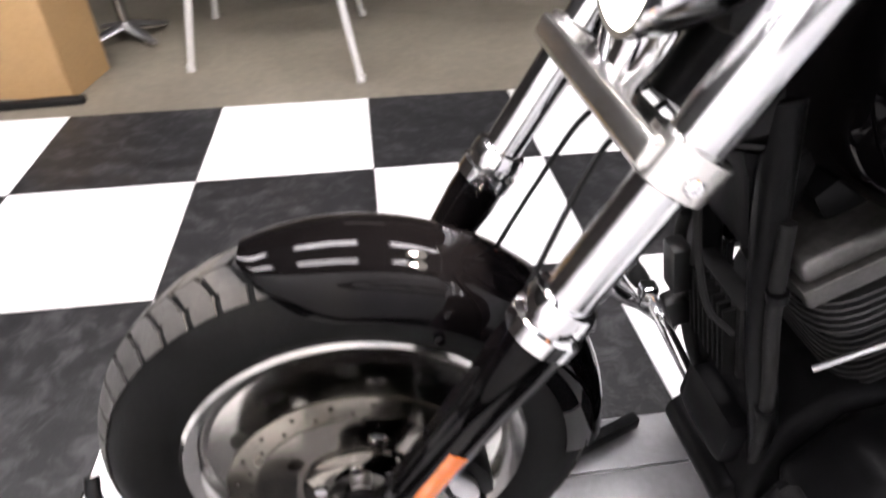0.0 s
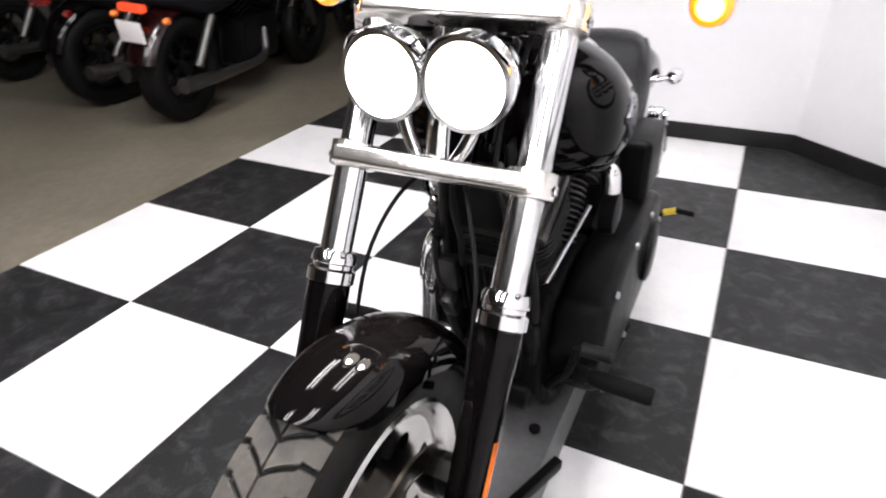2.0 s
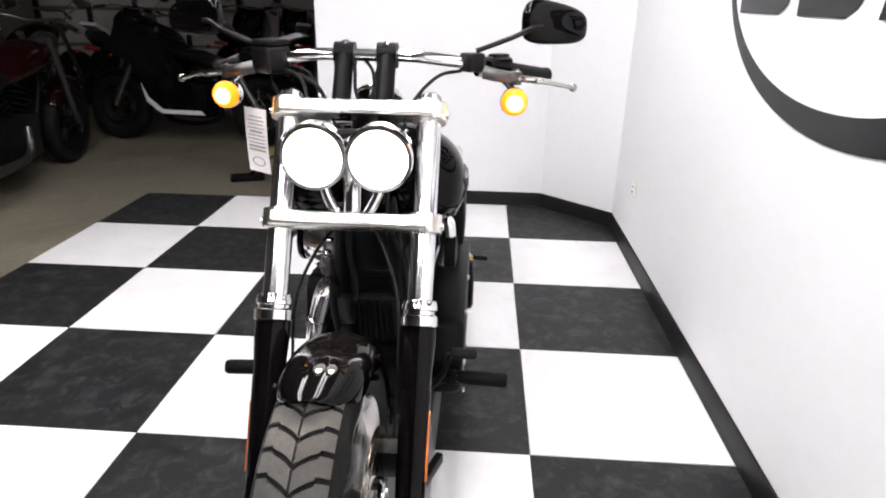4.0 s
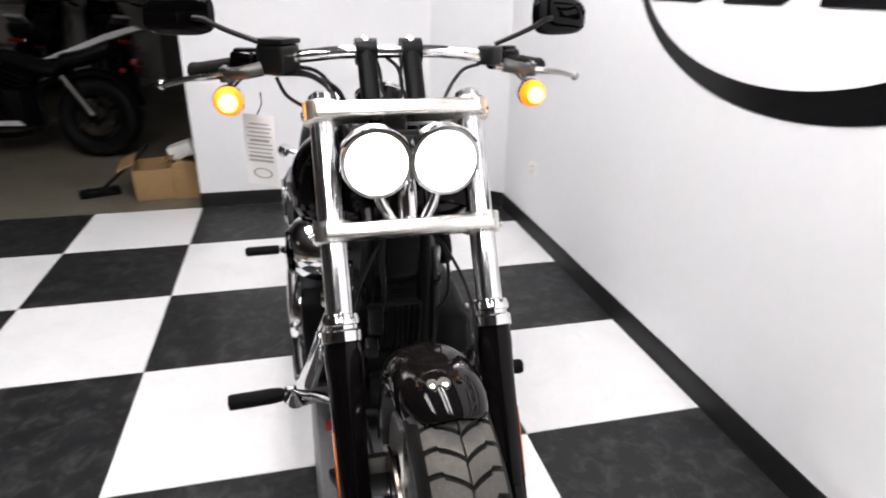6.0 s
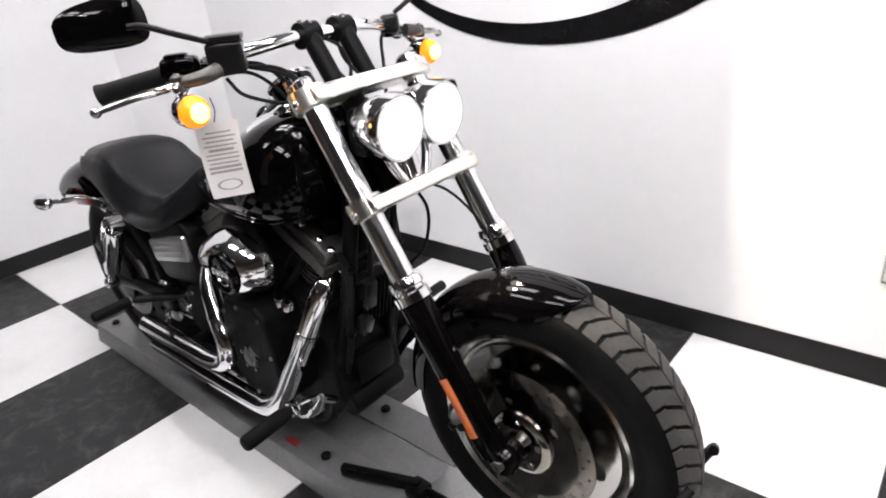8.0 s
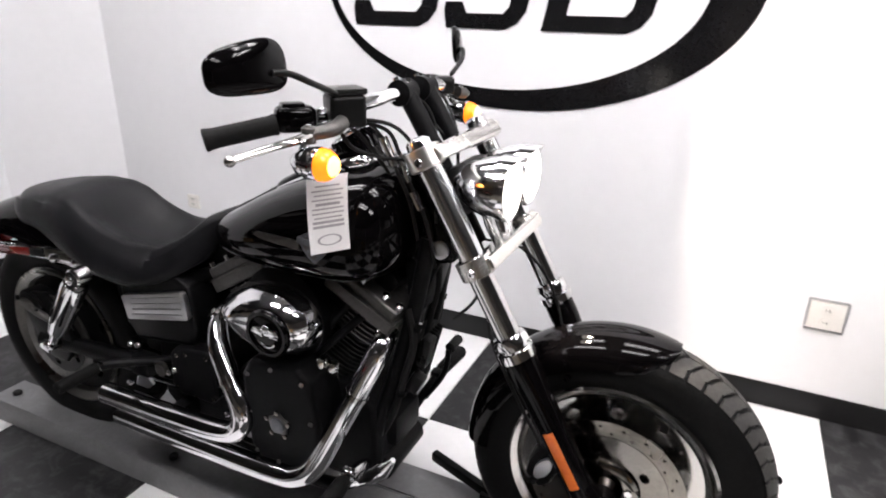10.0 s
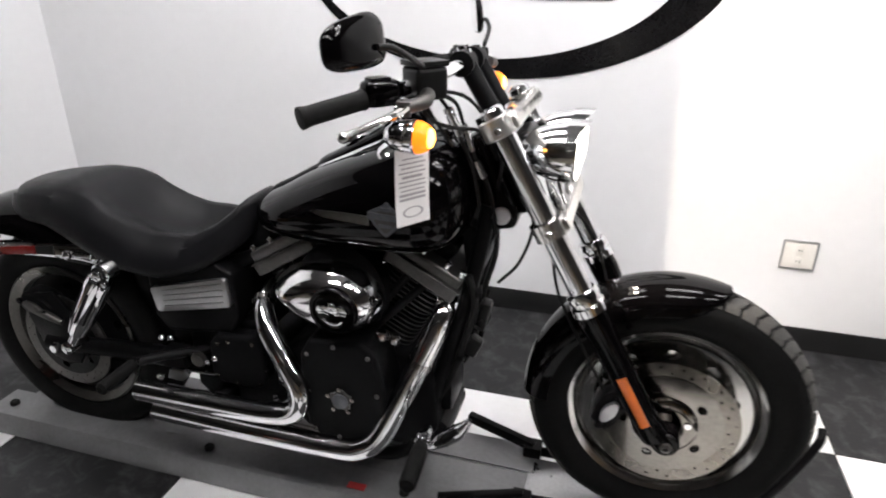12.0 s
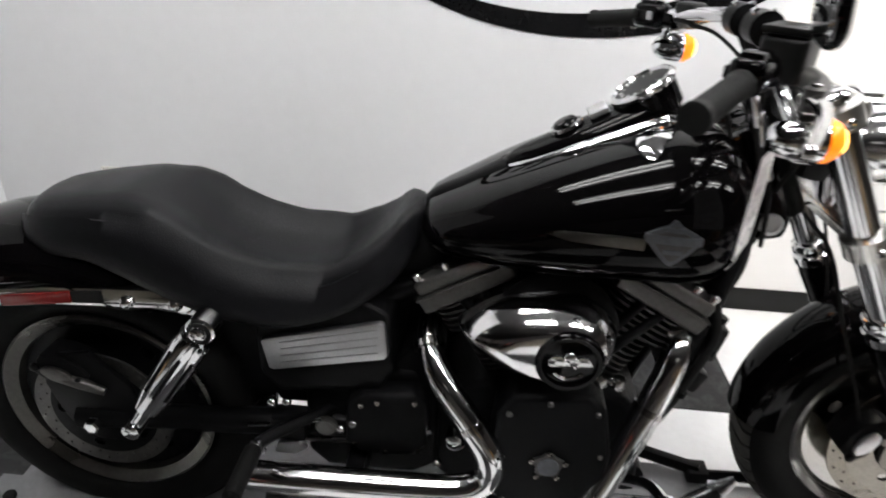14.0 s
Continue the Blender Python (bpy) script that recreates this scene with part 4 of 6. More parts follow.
# emblem with a long bar behind it, on each side
for s, side in sides():
    bm = B()

    def on_tank(x, z, lift=0.004):
        zt, zb, w = interpolate(TANK, x)
        zc = zb + 0.40 * (zt - zb)
        k = (z - zc) / ((zt - zc) if z > zc else (zc - zb))
        n = 0.86 if z > zc else 0.62
        sn = min(abs(k), 0.999) ** (1 / n)
        return Vector((x, YC + s * (w * (1 - sn * sn) ** 0.36 + lift), z))

    def tank_patch(rows, l0, l1):
        """A thin plate that follows the tank: rows of (height, rear end, front end)."""
        bm = B()
        n = 7
        hi = [[bm.verts.new(on_tank(a + (b - a) * q / (n - 1), z, l1)) for q in range(n)] for z, a, b in rows]
        lo = [[bm.verts.new(on_tank(a + (b - a) * q / (n - 1), z, l0)) for q in range(n)] for z, a, b in rows]
        for r in range(len(rows) - 1):
            for q in range(n - 1):
                bm.faces.new((hi[r][q], hi[r][q + 1], hi[r + 1][q + 1], hi[r + 1][q]))
            for q in (0, n - 1):
                bm.faces.new((hi[r][q], hi[r + 1][q], lo[r + 1][q], lo[r][q]))
        for r in (0, len(rows) - 1):
            for q in range(n - 1):
                bm.faces.new((hi[r][q], lo[r][q], lo[r][q + 1], hi[r][q + 1]))
        return bm

    EX, EZ = 0.052, 0.864
    shield = [(0.036, 0.003), (0.028, 0.010), (0.020, 0.028), (0.012, 0.042), (0.004, 0.043), (-0.004, 0.034), (-0.014, 0.026), (-0.026, 0.014), (-0.036, 0.003)]
    em = part("tank_emblem", tank_patch([(EZ + z, EX - w, EX + w) for z, w in shield], -0.003, 0.004), EMBLEM, tank, "grey metal shield emblem")
    part("emblem_field", tank_patch([(EZ + z * 0.78, EX - w * 0.74, EX + w * 0.74) for z, w in shield], 0.002, 0.0055), ENGINE, em, "dark inner shield")
    for dz, hw, hh in ((0.007, 0.041, 0.0065), (0.023, 0.012, 0.0035), (-0.012, 0.014, 0.0035)):
        part("emblem_band", tank_patch([(EZ + dz + b, EX - hw, EX + hw) for b in (-hh, 0, hh)], 0.003, 0.0075), EMBLEM, em)
    part("emblem_bar", tank_patch([(0.848, -0.10, 0.012), (0.853, -0.135, 0.012), (0.860, -0.12, 0.012), (0.866, -0.03, 0.012)], -0.003, 0.004), DARKENED_ALLOY, em)

# console with speedometer and fuel caps
CON = [(-0.205, 0.905, 0.010), (-0.19, 0.921, 0.030), (-0.15, 0.943, 0.046), (-0.10, 0.970, 0.053), (-0.05, 0.998, 0.057), (0.0, 1.027, 0.060), (0.04, 1.047, 0.060), (0.07, 1.046, 0.046), (0.09, 1.006, 0.015)]


def console_ring(x, grow, share):
    z, w = interpolate(CON, x)
    zt = interpolate(TANK, x)[0]
    return [(x, YC + (w + grow) * math.cos(t), (zt - 0.012) + (z - zt + 0.012) * share * max(0.0, math.sin(t)) ** 0.5) for t in [math.pi * k / 14 for k in range(15)]]


cx = [-0.205 + 0.295 * k / 24 for k in range(25)]
con = part("tank_console", loft(B(), [console_ring(x, -0.005, 1.0) for x in cx]), GLOSS, bike, "black tank console edged in chrome")
part("chrome_trim", loft(B(), [console_ring(x, 0.005, 0.58) for x in cx]), CHROME, con)
bm = B()
loft(bm, [[(x, YC + w * math.cos(t), interpolate(TANK, x)[0] - 0.010 + 0.018 * max(0.0, math.sin(t)) ** 0.6) for t in [math.pi * k / 10 for k in range(11)]]
          for x, w in [(-0.342 + 0.016 * k, 0.020 + 0.0008 * k) for k in range(10)]])
part("tank_strap", bm, SATIN, con, "black strap from the console to the seat")
up = Vector((-0.57, 0, 0.82)).normalized()
sp = Vector((0.020, YC, 1.042))
part("speedometer_bezel", lathe(B(), [(0.0, 0.049), (0.002, 0.055), (0.005, 0.057), (0.010, 0.057), (0.015, 0.053), (0.016, 0.050), (0.010, 0.046)], sp, up, 36), CHROME, con)
part("speedometer_housing", lathe(B(), [(-0.04, 0.050), (-0.01, 0.052), (0.002, 0.052), (0.002, 0.040)], sp, up, 36), GLOSS, con)
dial = part("speedometer_dial", lathe(B(), [(0.004, 0.046), (0.0115, 0.0465)], sp, up, 36), BLACK_PLASTIC, con, "dark speedometer dial with pale marks")
u0, v0 = frame_of(up)
for k in range(12):
    a = radians(-40 + 260 * k / 11)
    bm = B()
    d = u0 * math.cos(a) + v0 * math.sin(a)
    tube(bm, [sp + up * 0.012 + d * 0.033, sp + up * 0.012 + d * 0.040], 0.0009, 6)
    part("dial_mark", bm, PAPER, dial)
for s, side in sides():
    c = Vector((0.038, YC + s * 0.105, interpolate(TANK, 0.038)[0] - 0.024))
    part("fuel_cap", lathe(B(), [(-0.02, 0.034), (0.003, 0.041), (0.008, 0.041), (0.012, 0.036), (0.0145, 0.02), (0.015, 0.001)], c, (0.0, s * 0.42, 0.9), 32), CHROME, bike, "chrome domed fuel cap")
part("ignition_switch", lathe(B(), [(-0.03, 0.016), (0.0, 0.017), (0.002, 0.022), (0.008, 0.023), (0.013, 0.019), (0.014, 0.006)], (-0.100, YC, 0.971), (-0.5, 0, 0.86), 24), GLOSS, con, "black ignition knob")
part("switch_ring", lathe(B(), [(0, 0.022), (0.0, 0.030), (0.005, 0.029), (0.006, 0.022)], (-0.101, YC, 0.972), (-0.5, 0, 0.86), 24), CHROME, con)
part("console_panel", box(B(), (-0.052, YC, 1.004), (0.034, 0.05, 0.010), 0.004, Matrix.Rotation(radians(-30), 4, "Y")), BRUSHED, con)

# seat ---------------------------------------------------------------
SEAT = [(-1.062, 0.776, 0.752, 0.045), (-1.054, 0.797, 0.742, 0.08), (-1.025, 0.815, 0.732, 0.106), (-0.98, 0.824, 0.724, 0.124), (-0.93, 0.832, 0.722, 0.132),
        (-0.866, 0.838, 0.702, 0.142), (-0.816, 0.827, 0.68, 0.150), (-0.768, 0.793, 0.662, 0.157), (-0.716, 0.742, 0.645, 0.162), (-0.656, 0.709, 0.631, 0.165), (-0.58, 0.693, 0.626, 0.166),
        (-0.51, 0.694, 0.64, 0.162), (-0.45, 0.731, 0.662, 0.15), (-0.4, 0.784, 0.69, 0.125), (-0.365, 0.824, 0.722, 0.09), (-0.345, 0.828, 0.755, 0.06),
        (-0.332, 0.814, 0.785, 0.03)]


def seat_ring(x):
    zt, zb, w = interpolate(SEAT, x)
    h = zt - zb
    dish = 0.058 * math.exp(-((x + 0.60) / 0.19) ** 4)
    pts = [(0, zt), (0.22, zt - 0.001 + dish * 0.06), (0.44, zt - 0.003 + dish * 0.32), (0.62, zt - 0.008 + dish * 0.78), (0.73, zt - 0.016 + dish * 0.98), (0.78, zt - 0.022 + dish), (0.83, zt - 0.036 + dish * 0.88),
           (0.89, zt - 0.26 * h + dish * 0.50), (0.955, zt - 0.44 * h + dish * 0.10),
           (1.0, zt - 0.62 * h), (0.99, zt - 0.80 * h), (0.96, zt - 0.95 * h), (0.90, zb), (0.4, zb + 0.004)]
    m = yr(x)
    half = [(m + w * u, z) for u, z in pts]
    other = [(m - w * u, z) for u, z in reversed(pts[1:])]
    return [(x, y, z) for y, z in half + [(m, zb + 0.004)] + other]


sx = [SEAT[0][0] + (SEAT[-1][0] - SEAT[0][0]) * k / 60 for k in range(61)]
seat = part("seat", loft(B(), [seat_ring(x) for x in sx]), VINYL, bike, "black vinyl two-up seat with a deep dish", sharp=75)
# rear fender, struts, rear signals, shocks --------------------------
rf = fender(RW + Vector((-0.076, 0, 0.018)), 0.404, 0.132, 40, 143, 0.085, "rear_fender", "gloss black rear fender")
for s, side in sides():
    ys = yr(-1.0) + s * 0.119
    bm = B()
    slab(bm, [(-0.70, 0.625), (-0.72, 0.665), (-0.80, 0.682), (-1.0, 0.672), (-1.20, 0.640), (-1.22, 0.624), (-1.20, 0.608), (-1.0, 0.632), (-0.82, 0.640)], ys - 0.012, ys + 0.012, "xz", 0.005)
    st = part("fender_strut", bm, CHROME, bike, "chrome rear fender strut")
    bm = B()
    slab(bm, [(-0.958, 0.641), (-0.958, 0.666), (-1.095, 0.646), (-1.095, 0.622)], ys + s * 0.011, ys + s * 0.016, "xz", 0.002)
    part("side_reflector", bm, RED_LENS, st, "red side reflector")
    bm = B()
    slab(bm, [(-0.900, 0.646), (-0.900, 0.671), (-0.957, 0.666), (-0.957, 0.641)], ys + s * 0.011, ys + s * 0.016, "xz", 0.002)
    part("reflector_end", bm, RUBBER, st)
    for x, z in ((-0.855, 0.652), (-0.765, 0.655)):
        part("strut_bolt", lathe(B(), [(0, 0.013), (0.008, 0.012), (0.013, 0.006), (0.014, 0.001)], (x, ys + s * 0.012, z), (0, s, 0), 16), CHROME, st)
    c = Vector((-1.215, yr(-1.2) + s * 0.193, 0.632))
    bm = B()
    lathe(bm, [(-0.03, 0.026), (-0.02, 0.028), (0.01, 0.026), (0.04, 0.016), (0.052, 0.004)], c, (1, 0, 0), 24)
    tube(bm, [c, (c.x + 0.01, ys + s * 0.008, 0.617)], 0.010, 10)
    rs = part("rear_turn_signal", bm, CHROME, bike)
    part("lens", lathe(B(), [(-0.03, 0.025), (-0.042, 0.02), (-0.048, 0.001)], c, (1, 0, 0), 20), RED_LENS, rs)
    # shock
    a, b = Vector((-0.697, yr(-0.7) + s * 0.192, 0.645)), Vector((-0.858, yr(-0.858) + s * 0.195, 0.408))
    d = (b - a).normalized()
    L = (b - a).length
    bm = B()
    lathe(bm, [(0.02, 0.012), (0.022, 0.030), (0.04, 0.033), (0.62 * L, 0.030), (0.78 * L, 0.024), (0.80 * L, 0.014), (0.97 * L, 0.012)], a, d, 28)
    sh = part("shock_absorber", bm, CHROME, bike, "chrome covered rear shock absorber")
    u, v = frame_of(d)
    for q in range(3):
        w = Vector((0, s, 0)) * math.cos(q * 0.7 - 0.7) + d.cross(Vector((0, s, 0))) * math.sin(q * 0.7 - 0.7)
        part("groove", tube(B(), [a + d * 0.06 + w * 0.0315, a + d * 0.58 * L + w * 0.0295], 0.004, 8), SATIN, sh)
    for o in (a, b):
        part("shock_eye", lathe(B(), [(-0.022, 0.012), (-0.022, 0.026), (0.014, 0.026), (0.020, 0.020), (0.021, 0.013), (0.028, 0.013), (0.030, 0.009)] if o is a else
                                [(-0.018, 0.008), (-0.018, 0.017), (0.016, 0.017), (0.020, 0.010)], o, (0, s, 0), 24), CHROME, sh)
    part("shock_bush", lathe(B(), [(0.012, 0.022), (0.0205, 0.0215), (0.0212, 0.014), (0.012, 0.0138)], a, (0, s, 0), 24, closed=True), RUBBER, sh)
    # swingarm
    part("swingarm", tube(B(), [(-0.44, YC + s * 0.12, 0.365), (-0.70, YC + s * 0.135, 0.355), (-0.90, yr(-0.9) + s * 0.105, 0.352), (RW.x - 0.04, RW.y + s * 0.105, RW.z)], [0.03, 0.027, 0.025, 0.03], 14), SATIN, bike)
    part("rear_axle_nut", lathe(B(), [(0, 0.016), (0.015, 0.016), (0.018, 0.012)], (RW.x, RW.y + s * 0.128, RW.z), (0, s, 0), 6), CHROME, bike)
bm = B()
slab(bm, [(-1.345, 0.575), (-1.362, 0.635), (-1.31, 0.65), (-1.295, 0.58)], yr(-1.3) - 0.05, yr(-1.3) + 0.05, "xz", 0.008)
part("tail_light", bm, RED_LENS, rf)

# frame and engine ---------------------------------------------------
bm = B()
slab(bm, [(0.130, 0.975), (0.205, 1.02), (0.296, 0.85), (0.292, 0.812), (0.20, 0.795), (0.15, 0.82)], YC - 0.060, YC + 0.060, "xz", 0.015, 3)
part("steering_head", bm, GLOSS, bike)
part("steering_lock", lathe(B(), [(0, 0.020), (0.006, 0.020), (0.008, 0.017), (0.008, 0.012), (0.004, 0.012)], (0.260, YC - 0.060, 0.841), (0, -1, 0), 20), BRUSHED, bike)
bm = B()
slab(bm, [(0.165, 0.82), (0.268, 0.825), (0.240, 0.77), (0.214, 0.68), (0.182, 0.67), (0.172, 0.74)], YC - 0.05, YC + 0.05, "xz", 0.012)
part("neck_cover", bm, SATIN, bike)
for s, side in sides():
    part("down_tube", tube(B(), [(0.230, YC + s * 0.050, 0.86), (0.208, YC + s * 0.062, 0.72), (0.168, YC + s * 0.072, 0.55), (0.130, YC + s * 0.080, 0.42), (0.088, YC + s * 0.09, 0.28), (0.035, YC + s * 0.10, 0.17), (-0.10, YC + s * 0.11, 0.15), (-0.45, YC + s * 0.11, 0.17)], 0.0185, 14), SATIN, bike)
    part("backbone_tube", tube(B(), [(0.18, YC + s * 0.03, 0.90), (-0.10, YC + s * 0.05, 0.80), (-0.40, YC + s * 0.09, 0.66), (-0.68, YC + s * 0.12, 0.62)], 0.019, 12), SATIN, bike)
reg = B()
box(reg, (0.176, YC, 0.545), (0.028, 0.125, 0.13), 0.006, Matrix.Rotation(radians(15), 4, "Y"))
reg = part("regulator", reg, RUBBER, bike, "black finned voltage regulator")
for k in range(9):
    part("regulator_fin", box(B(), (0.194, YC - 0.052 + 0.013 * k, 0.542), (0.022, 0.005, 0.12), 0.001, Matrix.Rotation(radians(15), 4, "Y")), PEG, reg)
bm = B()
box(bm, (0.125, YC, 0.335), (0.06, 0.13, 0.09), 0.02)
lathe(bm, [(-0.09, 0.03), (-0.085, 0.038), (0.085, 0.038), (0.09, 0.03)], (0.115, YC, 0.24), (0, 1, 0), 24)
part("oil_filter", bm, SATIN, bike)
# ragged clutter on the frame's front: clips, a small box, hoses and a wiring loom
bm = B()
box(bm, (0.226, YC - 0.052, 0.585), (0.026, 0.036, 0.075), 0.006, Matrix.Rotation(radians(12), 4, "Y"))
box(bm, (0.205, YC - 0.060, 0.500), (0.034, 0.030, 0.050), 0.007, Matrix.Rotation(radians(25), 4, "Y"))
part("wiring_connector", bm, BLACK_PLASTIC, bike)
part("oil_hose", tube(B(), [(0.195, YC - 0.085, 0.70), (0.212, YC - 0.088, 0.62), (0.190, YC - 0.088, 0.53), (0.150, YC - 0.080, 0.40), (0.10, YC - 0.07, 0.30)], 0.009, 10), RUBBER, bike)
part("oil_hose", tube(B(), [(0.205, YC + 0.080, 0.74), (0.190, YC + 0.094, 0.62), (0.158, YC + 0.098, 0.50), (0.125, YC + 0.09, 0.36), (0.10, YC + 0.07, 0.27)], 0.009, 10), RUBBER, bike)
part("wiring_loom", tube(B(), [(0.245, YC - 0.03, 0.83), (0.246, YC - 0.036, 0.74), (0.226, YC - 0.030, 0.66), (0.215, YC - 0.035, 0.60)], 0.0065, 8), RUBBER, bike)
for x, y, z in ((0.216, -0.082, 0.655), (0.180, -0.086, 0.48), (0.196, 0.094, 0.655), (0.150, 0.098, 0.46)):
    part("hose_clip", lathe(B(), [(-0.006, 0.009), (-0.006, 0.0118), (0.006, 0.0118), (0.006, 0.009)], (x, YC + y, z), (0.3, 0, 0.95), 12), SATIN, bike)
part("horn", lathe(B(), [(0, 0.02), (0.0, 0.045), (0.012, 0.048), (0.03, 0.044), (0.036, 0.02)], (-0.075, YC + 0.16, 0.62), (0, 1, 0), 28), SATIN, bike)

bm = B()
slab(bm, [(-0.30, 0.24), (-0.30, 0.42), (-0.22, 0.48), (0.06, 0.48), (0.12, 0.42), (0.13, 0.26), (0.08, 0.19), (-0.24, 0.19)], YC - 0.11, YC + 0.11, "xz", 0.02, 3)
part("crankcase", bm, WRINKLE, bike, "black wrinkle-painted engine case")
bm = B()
slab(bm, [(-0.56, 0.28), (-0.56, 0.46), (-0.50, 0.51), (-0.34, 0.51), (-0.29, 0.46), (-0.29, 0.27), (-0.34, 0.24), (-0.52, 0.24)], YC - 0.13, YC + 0.12, "xz", 0.018, 3)
part("gearbox", bm, WRINKLE, bike)


def bolts(places, y, s, r, parent, name="cover_bolt", mat=None):
    for x, z in places:
        part(name, lathe(B(), [(0, r), (0.005, r), (0.007, r * 0.7), (0.007, r * 0.45), (0.004, r * 0.45)], (x, y, z), (0, s, 0), 10), mat or BRUSHED, parent)


# right: gearbox end cover and cam cover with a star badge
bm = B()
slab(bm, [(-0.47, 0.36), (-0.465, 0.455), (-0.44, 0.482), (-0.335, 0.490), (-0.308, 0.465), (-0.308, 0.365), (-0.335, 0.335), (-0.44, 0.335)], YC - 0.175, YC - 0.12, "xz", 0.012, 3)
gc = part("gearbox_cover", bm, WRINKLE, bike, "black gearbox side cover with bright bolts")
bolts([(-0.437, 0.458), (-0.334, 0.474), (-0.450, 0.360), (-0.325, 0.355), (-0.405, 0.468), (-0.39, 0.345)], YC - 0.172, -1, 0.0062, gc, mat=CARRIER)
bm = B()
slab(bm, [(-0.175, 0.30), (-0.185, 0.40), (-0.180, 0.50), (-0.155, 0.545), (-0.02, 0.555), (0.012, 0.525), (0.035, 0.42), (0.03, 0.30), (0.0, 0.265), (-0.145, 0.262)], YC - 0.215, YC - 0.10, "xz", 0.014, 3)
cc = part("cam_cover", bm, WRINKLE, bike, "black cam cover with a grey star badge")
bolts([(-0.160, 0.505), (-0.165, 0.40), (-0.155, 0.29), (-0.09, 0.278), (0.005, 0.29), (0.014, 0.42), (-0.005, 0.52), (-0.09, 0.535)], YC - 0.213, -1, 0.0055, cc, mat=ENGINE)
star = [((0.034 if k % 2 == 0 else 0.024) * math.sin(k * math.pi / 5) - 0.078, (0.034 if k % 2 == 0 else 0.024) * math.cos(k * math.pi / 5) + 0.392) for k in range(10)]
badge = part("star_badge", slab(B(), star, YC - 0.222, YC - 0.212, "xz", 0.002), ENGINE, cc, "grey five-point badge")
part("badge_disc", lathe(B(), [(0, 0.02), (0.004, 0.02), (0.006, 0.017)], (-0.078, YC - 0.222, 0.392), (0, -1, 0), 24), EMBLEM, badge)
for k in range(5):
    a = k * math.tau / 5
    part("badge_screw", lathe(B(), [(0, 0.006), (0.005, 0.006), (0.006, 0.003)], (-0.078 + 0.033 * math.sin(a), YC - 0.220, 0.392 + 0.033 * math.cos(a)), (0, -1, 0), 8), CARRIER, badge)

# cylinders, heads, rocker boxes
for foot, head, name in (((-0.10, 0.44), (-0.245, 0.69), "rear"), ((-0.055, 0.44), (0.085, 0.69), "front")):
    a, b = Vector((foot[0], YC, foot[1])), Vector((head[0], YC, head[1]))
    d = (b - a).normalized()
    L = (b - a).length
    side_v = Vector((d.z, 0, -d.x))
    m = Matrix(((side_v.x, 0, d.x, a.x), (side_v.y, 1, d.y, a.y), (side_v.z, 0, d.z, a.z), (0, 0, 0, 1)))
    bm = B()
    lathe(bm, [(0.0, 0.062), (L, 0.062)], a, d, 28)
    cyl = part("cylinder", bm, SATIN, bike, "black finned engine cylinder")
    for k in range(16):
        f = k / 15
        head = k > 10
        w, d2 = (0.186, 0.226) if head else (0.150, 0.182)
        rim = [(w / 2 * math.copysign(abs(math.cos(t)) ** 0.5, math.cos(t)), d2 / 2 * math.copysign(abs(math.sin(t)) ** 0.5, math.sin(t))) for t in [q * math.tau / 28 for q in range(28)]]
        zf = 0.07 + f * (L - 0.085)
        bm = slab(B(), rim, zf - 0.0022, zf + 0.0022, "xy", 0)
        bmesh.ops.transform(bm, matrix=m, verts=bm.verts)
        part("cooling_fin", bm, FIN, cyl)
    bm = B()
    box(bm, (0, -0.008, L + 0.012), (0.186, 0.234, 0.034), 0.007, seg=3)
    box(bm, (0, -0.008, L + 0.042), (0.176, 0.222, 0.030), 0.009, seg=3)
    box(bm, (0, -0.008, L + 0.0275), (0.190, 0.238, 0.004), 0.001, seg=1)
    bmesh.ops.transform(bm, matrix=m, verts=bm.verts)
    rb = part("rocker_box", bm, ENGINE, bike, "grey metal rocker box")
    for x in (-0.078, -0.02, 0.04, 0.078):
        bm = B()
        lathe(bm, [(0, 0.0095), (0.013, 0.0095), (0.016, 0.006), (0.0165, 0.001)], (x, -0.102, L + 0.056), (0, 0, 1), 12)
        bmesh.ops.transform(bm, matrix=m, verts=bm.verts)
        part("rocker_bolt", bm, CHROME, rb)
    bm = B()
    box(bm, (0.0, -0.118, L + 0.016), (0.05, 0.008, 0.024), 0.003)
    bmesh.ops.transform(bm, matrix=m, verts=bm.verts)
    part("head_boss", bm, BRUSHED, rb)
    for off in (-0.022, 0.022):
        p0 = a + Vector((off * 0.6, -0.125, 0.09))
        p1 = b + side_v * off + Vector((0, -0.108, 0.0))
        part("pushrod_tube", tube(B(), [p0, p1], 0.0105, 12), SATIN, cyl)
    part("spark_plug_lead", tube(B(), [b + Vector((0.0, -0.09, -0.03)), b + Vector((0.02, -0.12, 0.0)), b + Vector((-0.01, -0.10, 0.06))], 0.004, 8), RUBBER, cyl)
bm = B()
tube(bm, [(-0.20, YC - 0.02, 0.60), (-0.085, YC - 0.06, 0.66), (0.04, YC - 0.02, 0.60)], 0.032, 14)
box(bm, (-0.085, YC - 0.09, 0.655), (0.09, 0.12, 0.09), 0.015)
part("intake_manifold", bm, SATIN, bike)

# bright collars where the pushrod tubes meet the case
for x, z in ((-0.118, 0.545), (-0.086, 0.548), (0.004, 0.548), (0.036, 0.545)):
    part("tappet_collar", lathe(B(), [(-0.012, 0.009), (-0.010, 0.014), (0.004, 0.014), (0.010, 0.011)], (x, YC - 0.150, z), (0.1 if x > 0 else -0.1, 0.1, 1), 16), CHROME, bike)

# air cleaner: a chrome egg drawn out to the rear with a dark round insert
AX, AZ = -0.082, 0.648


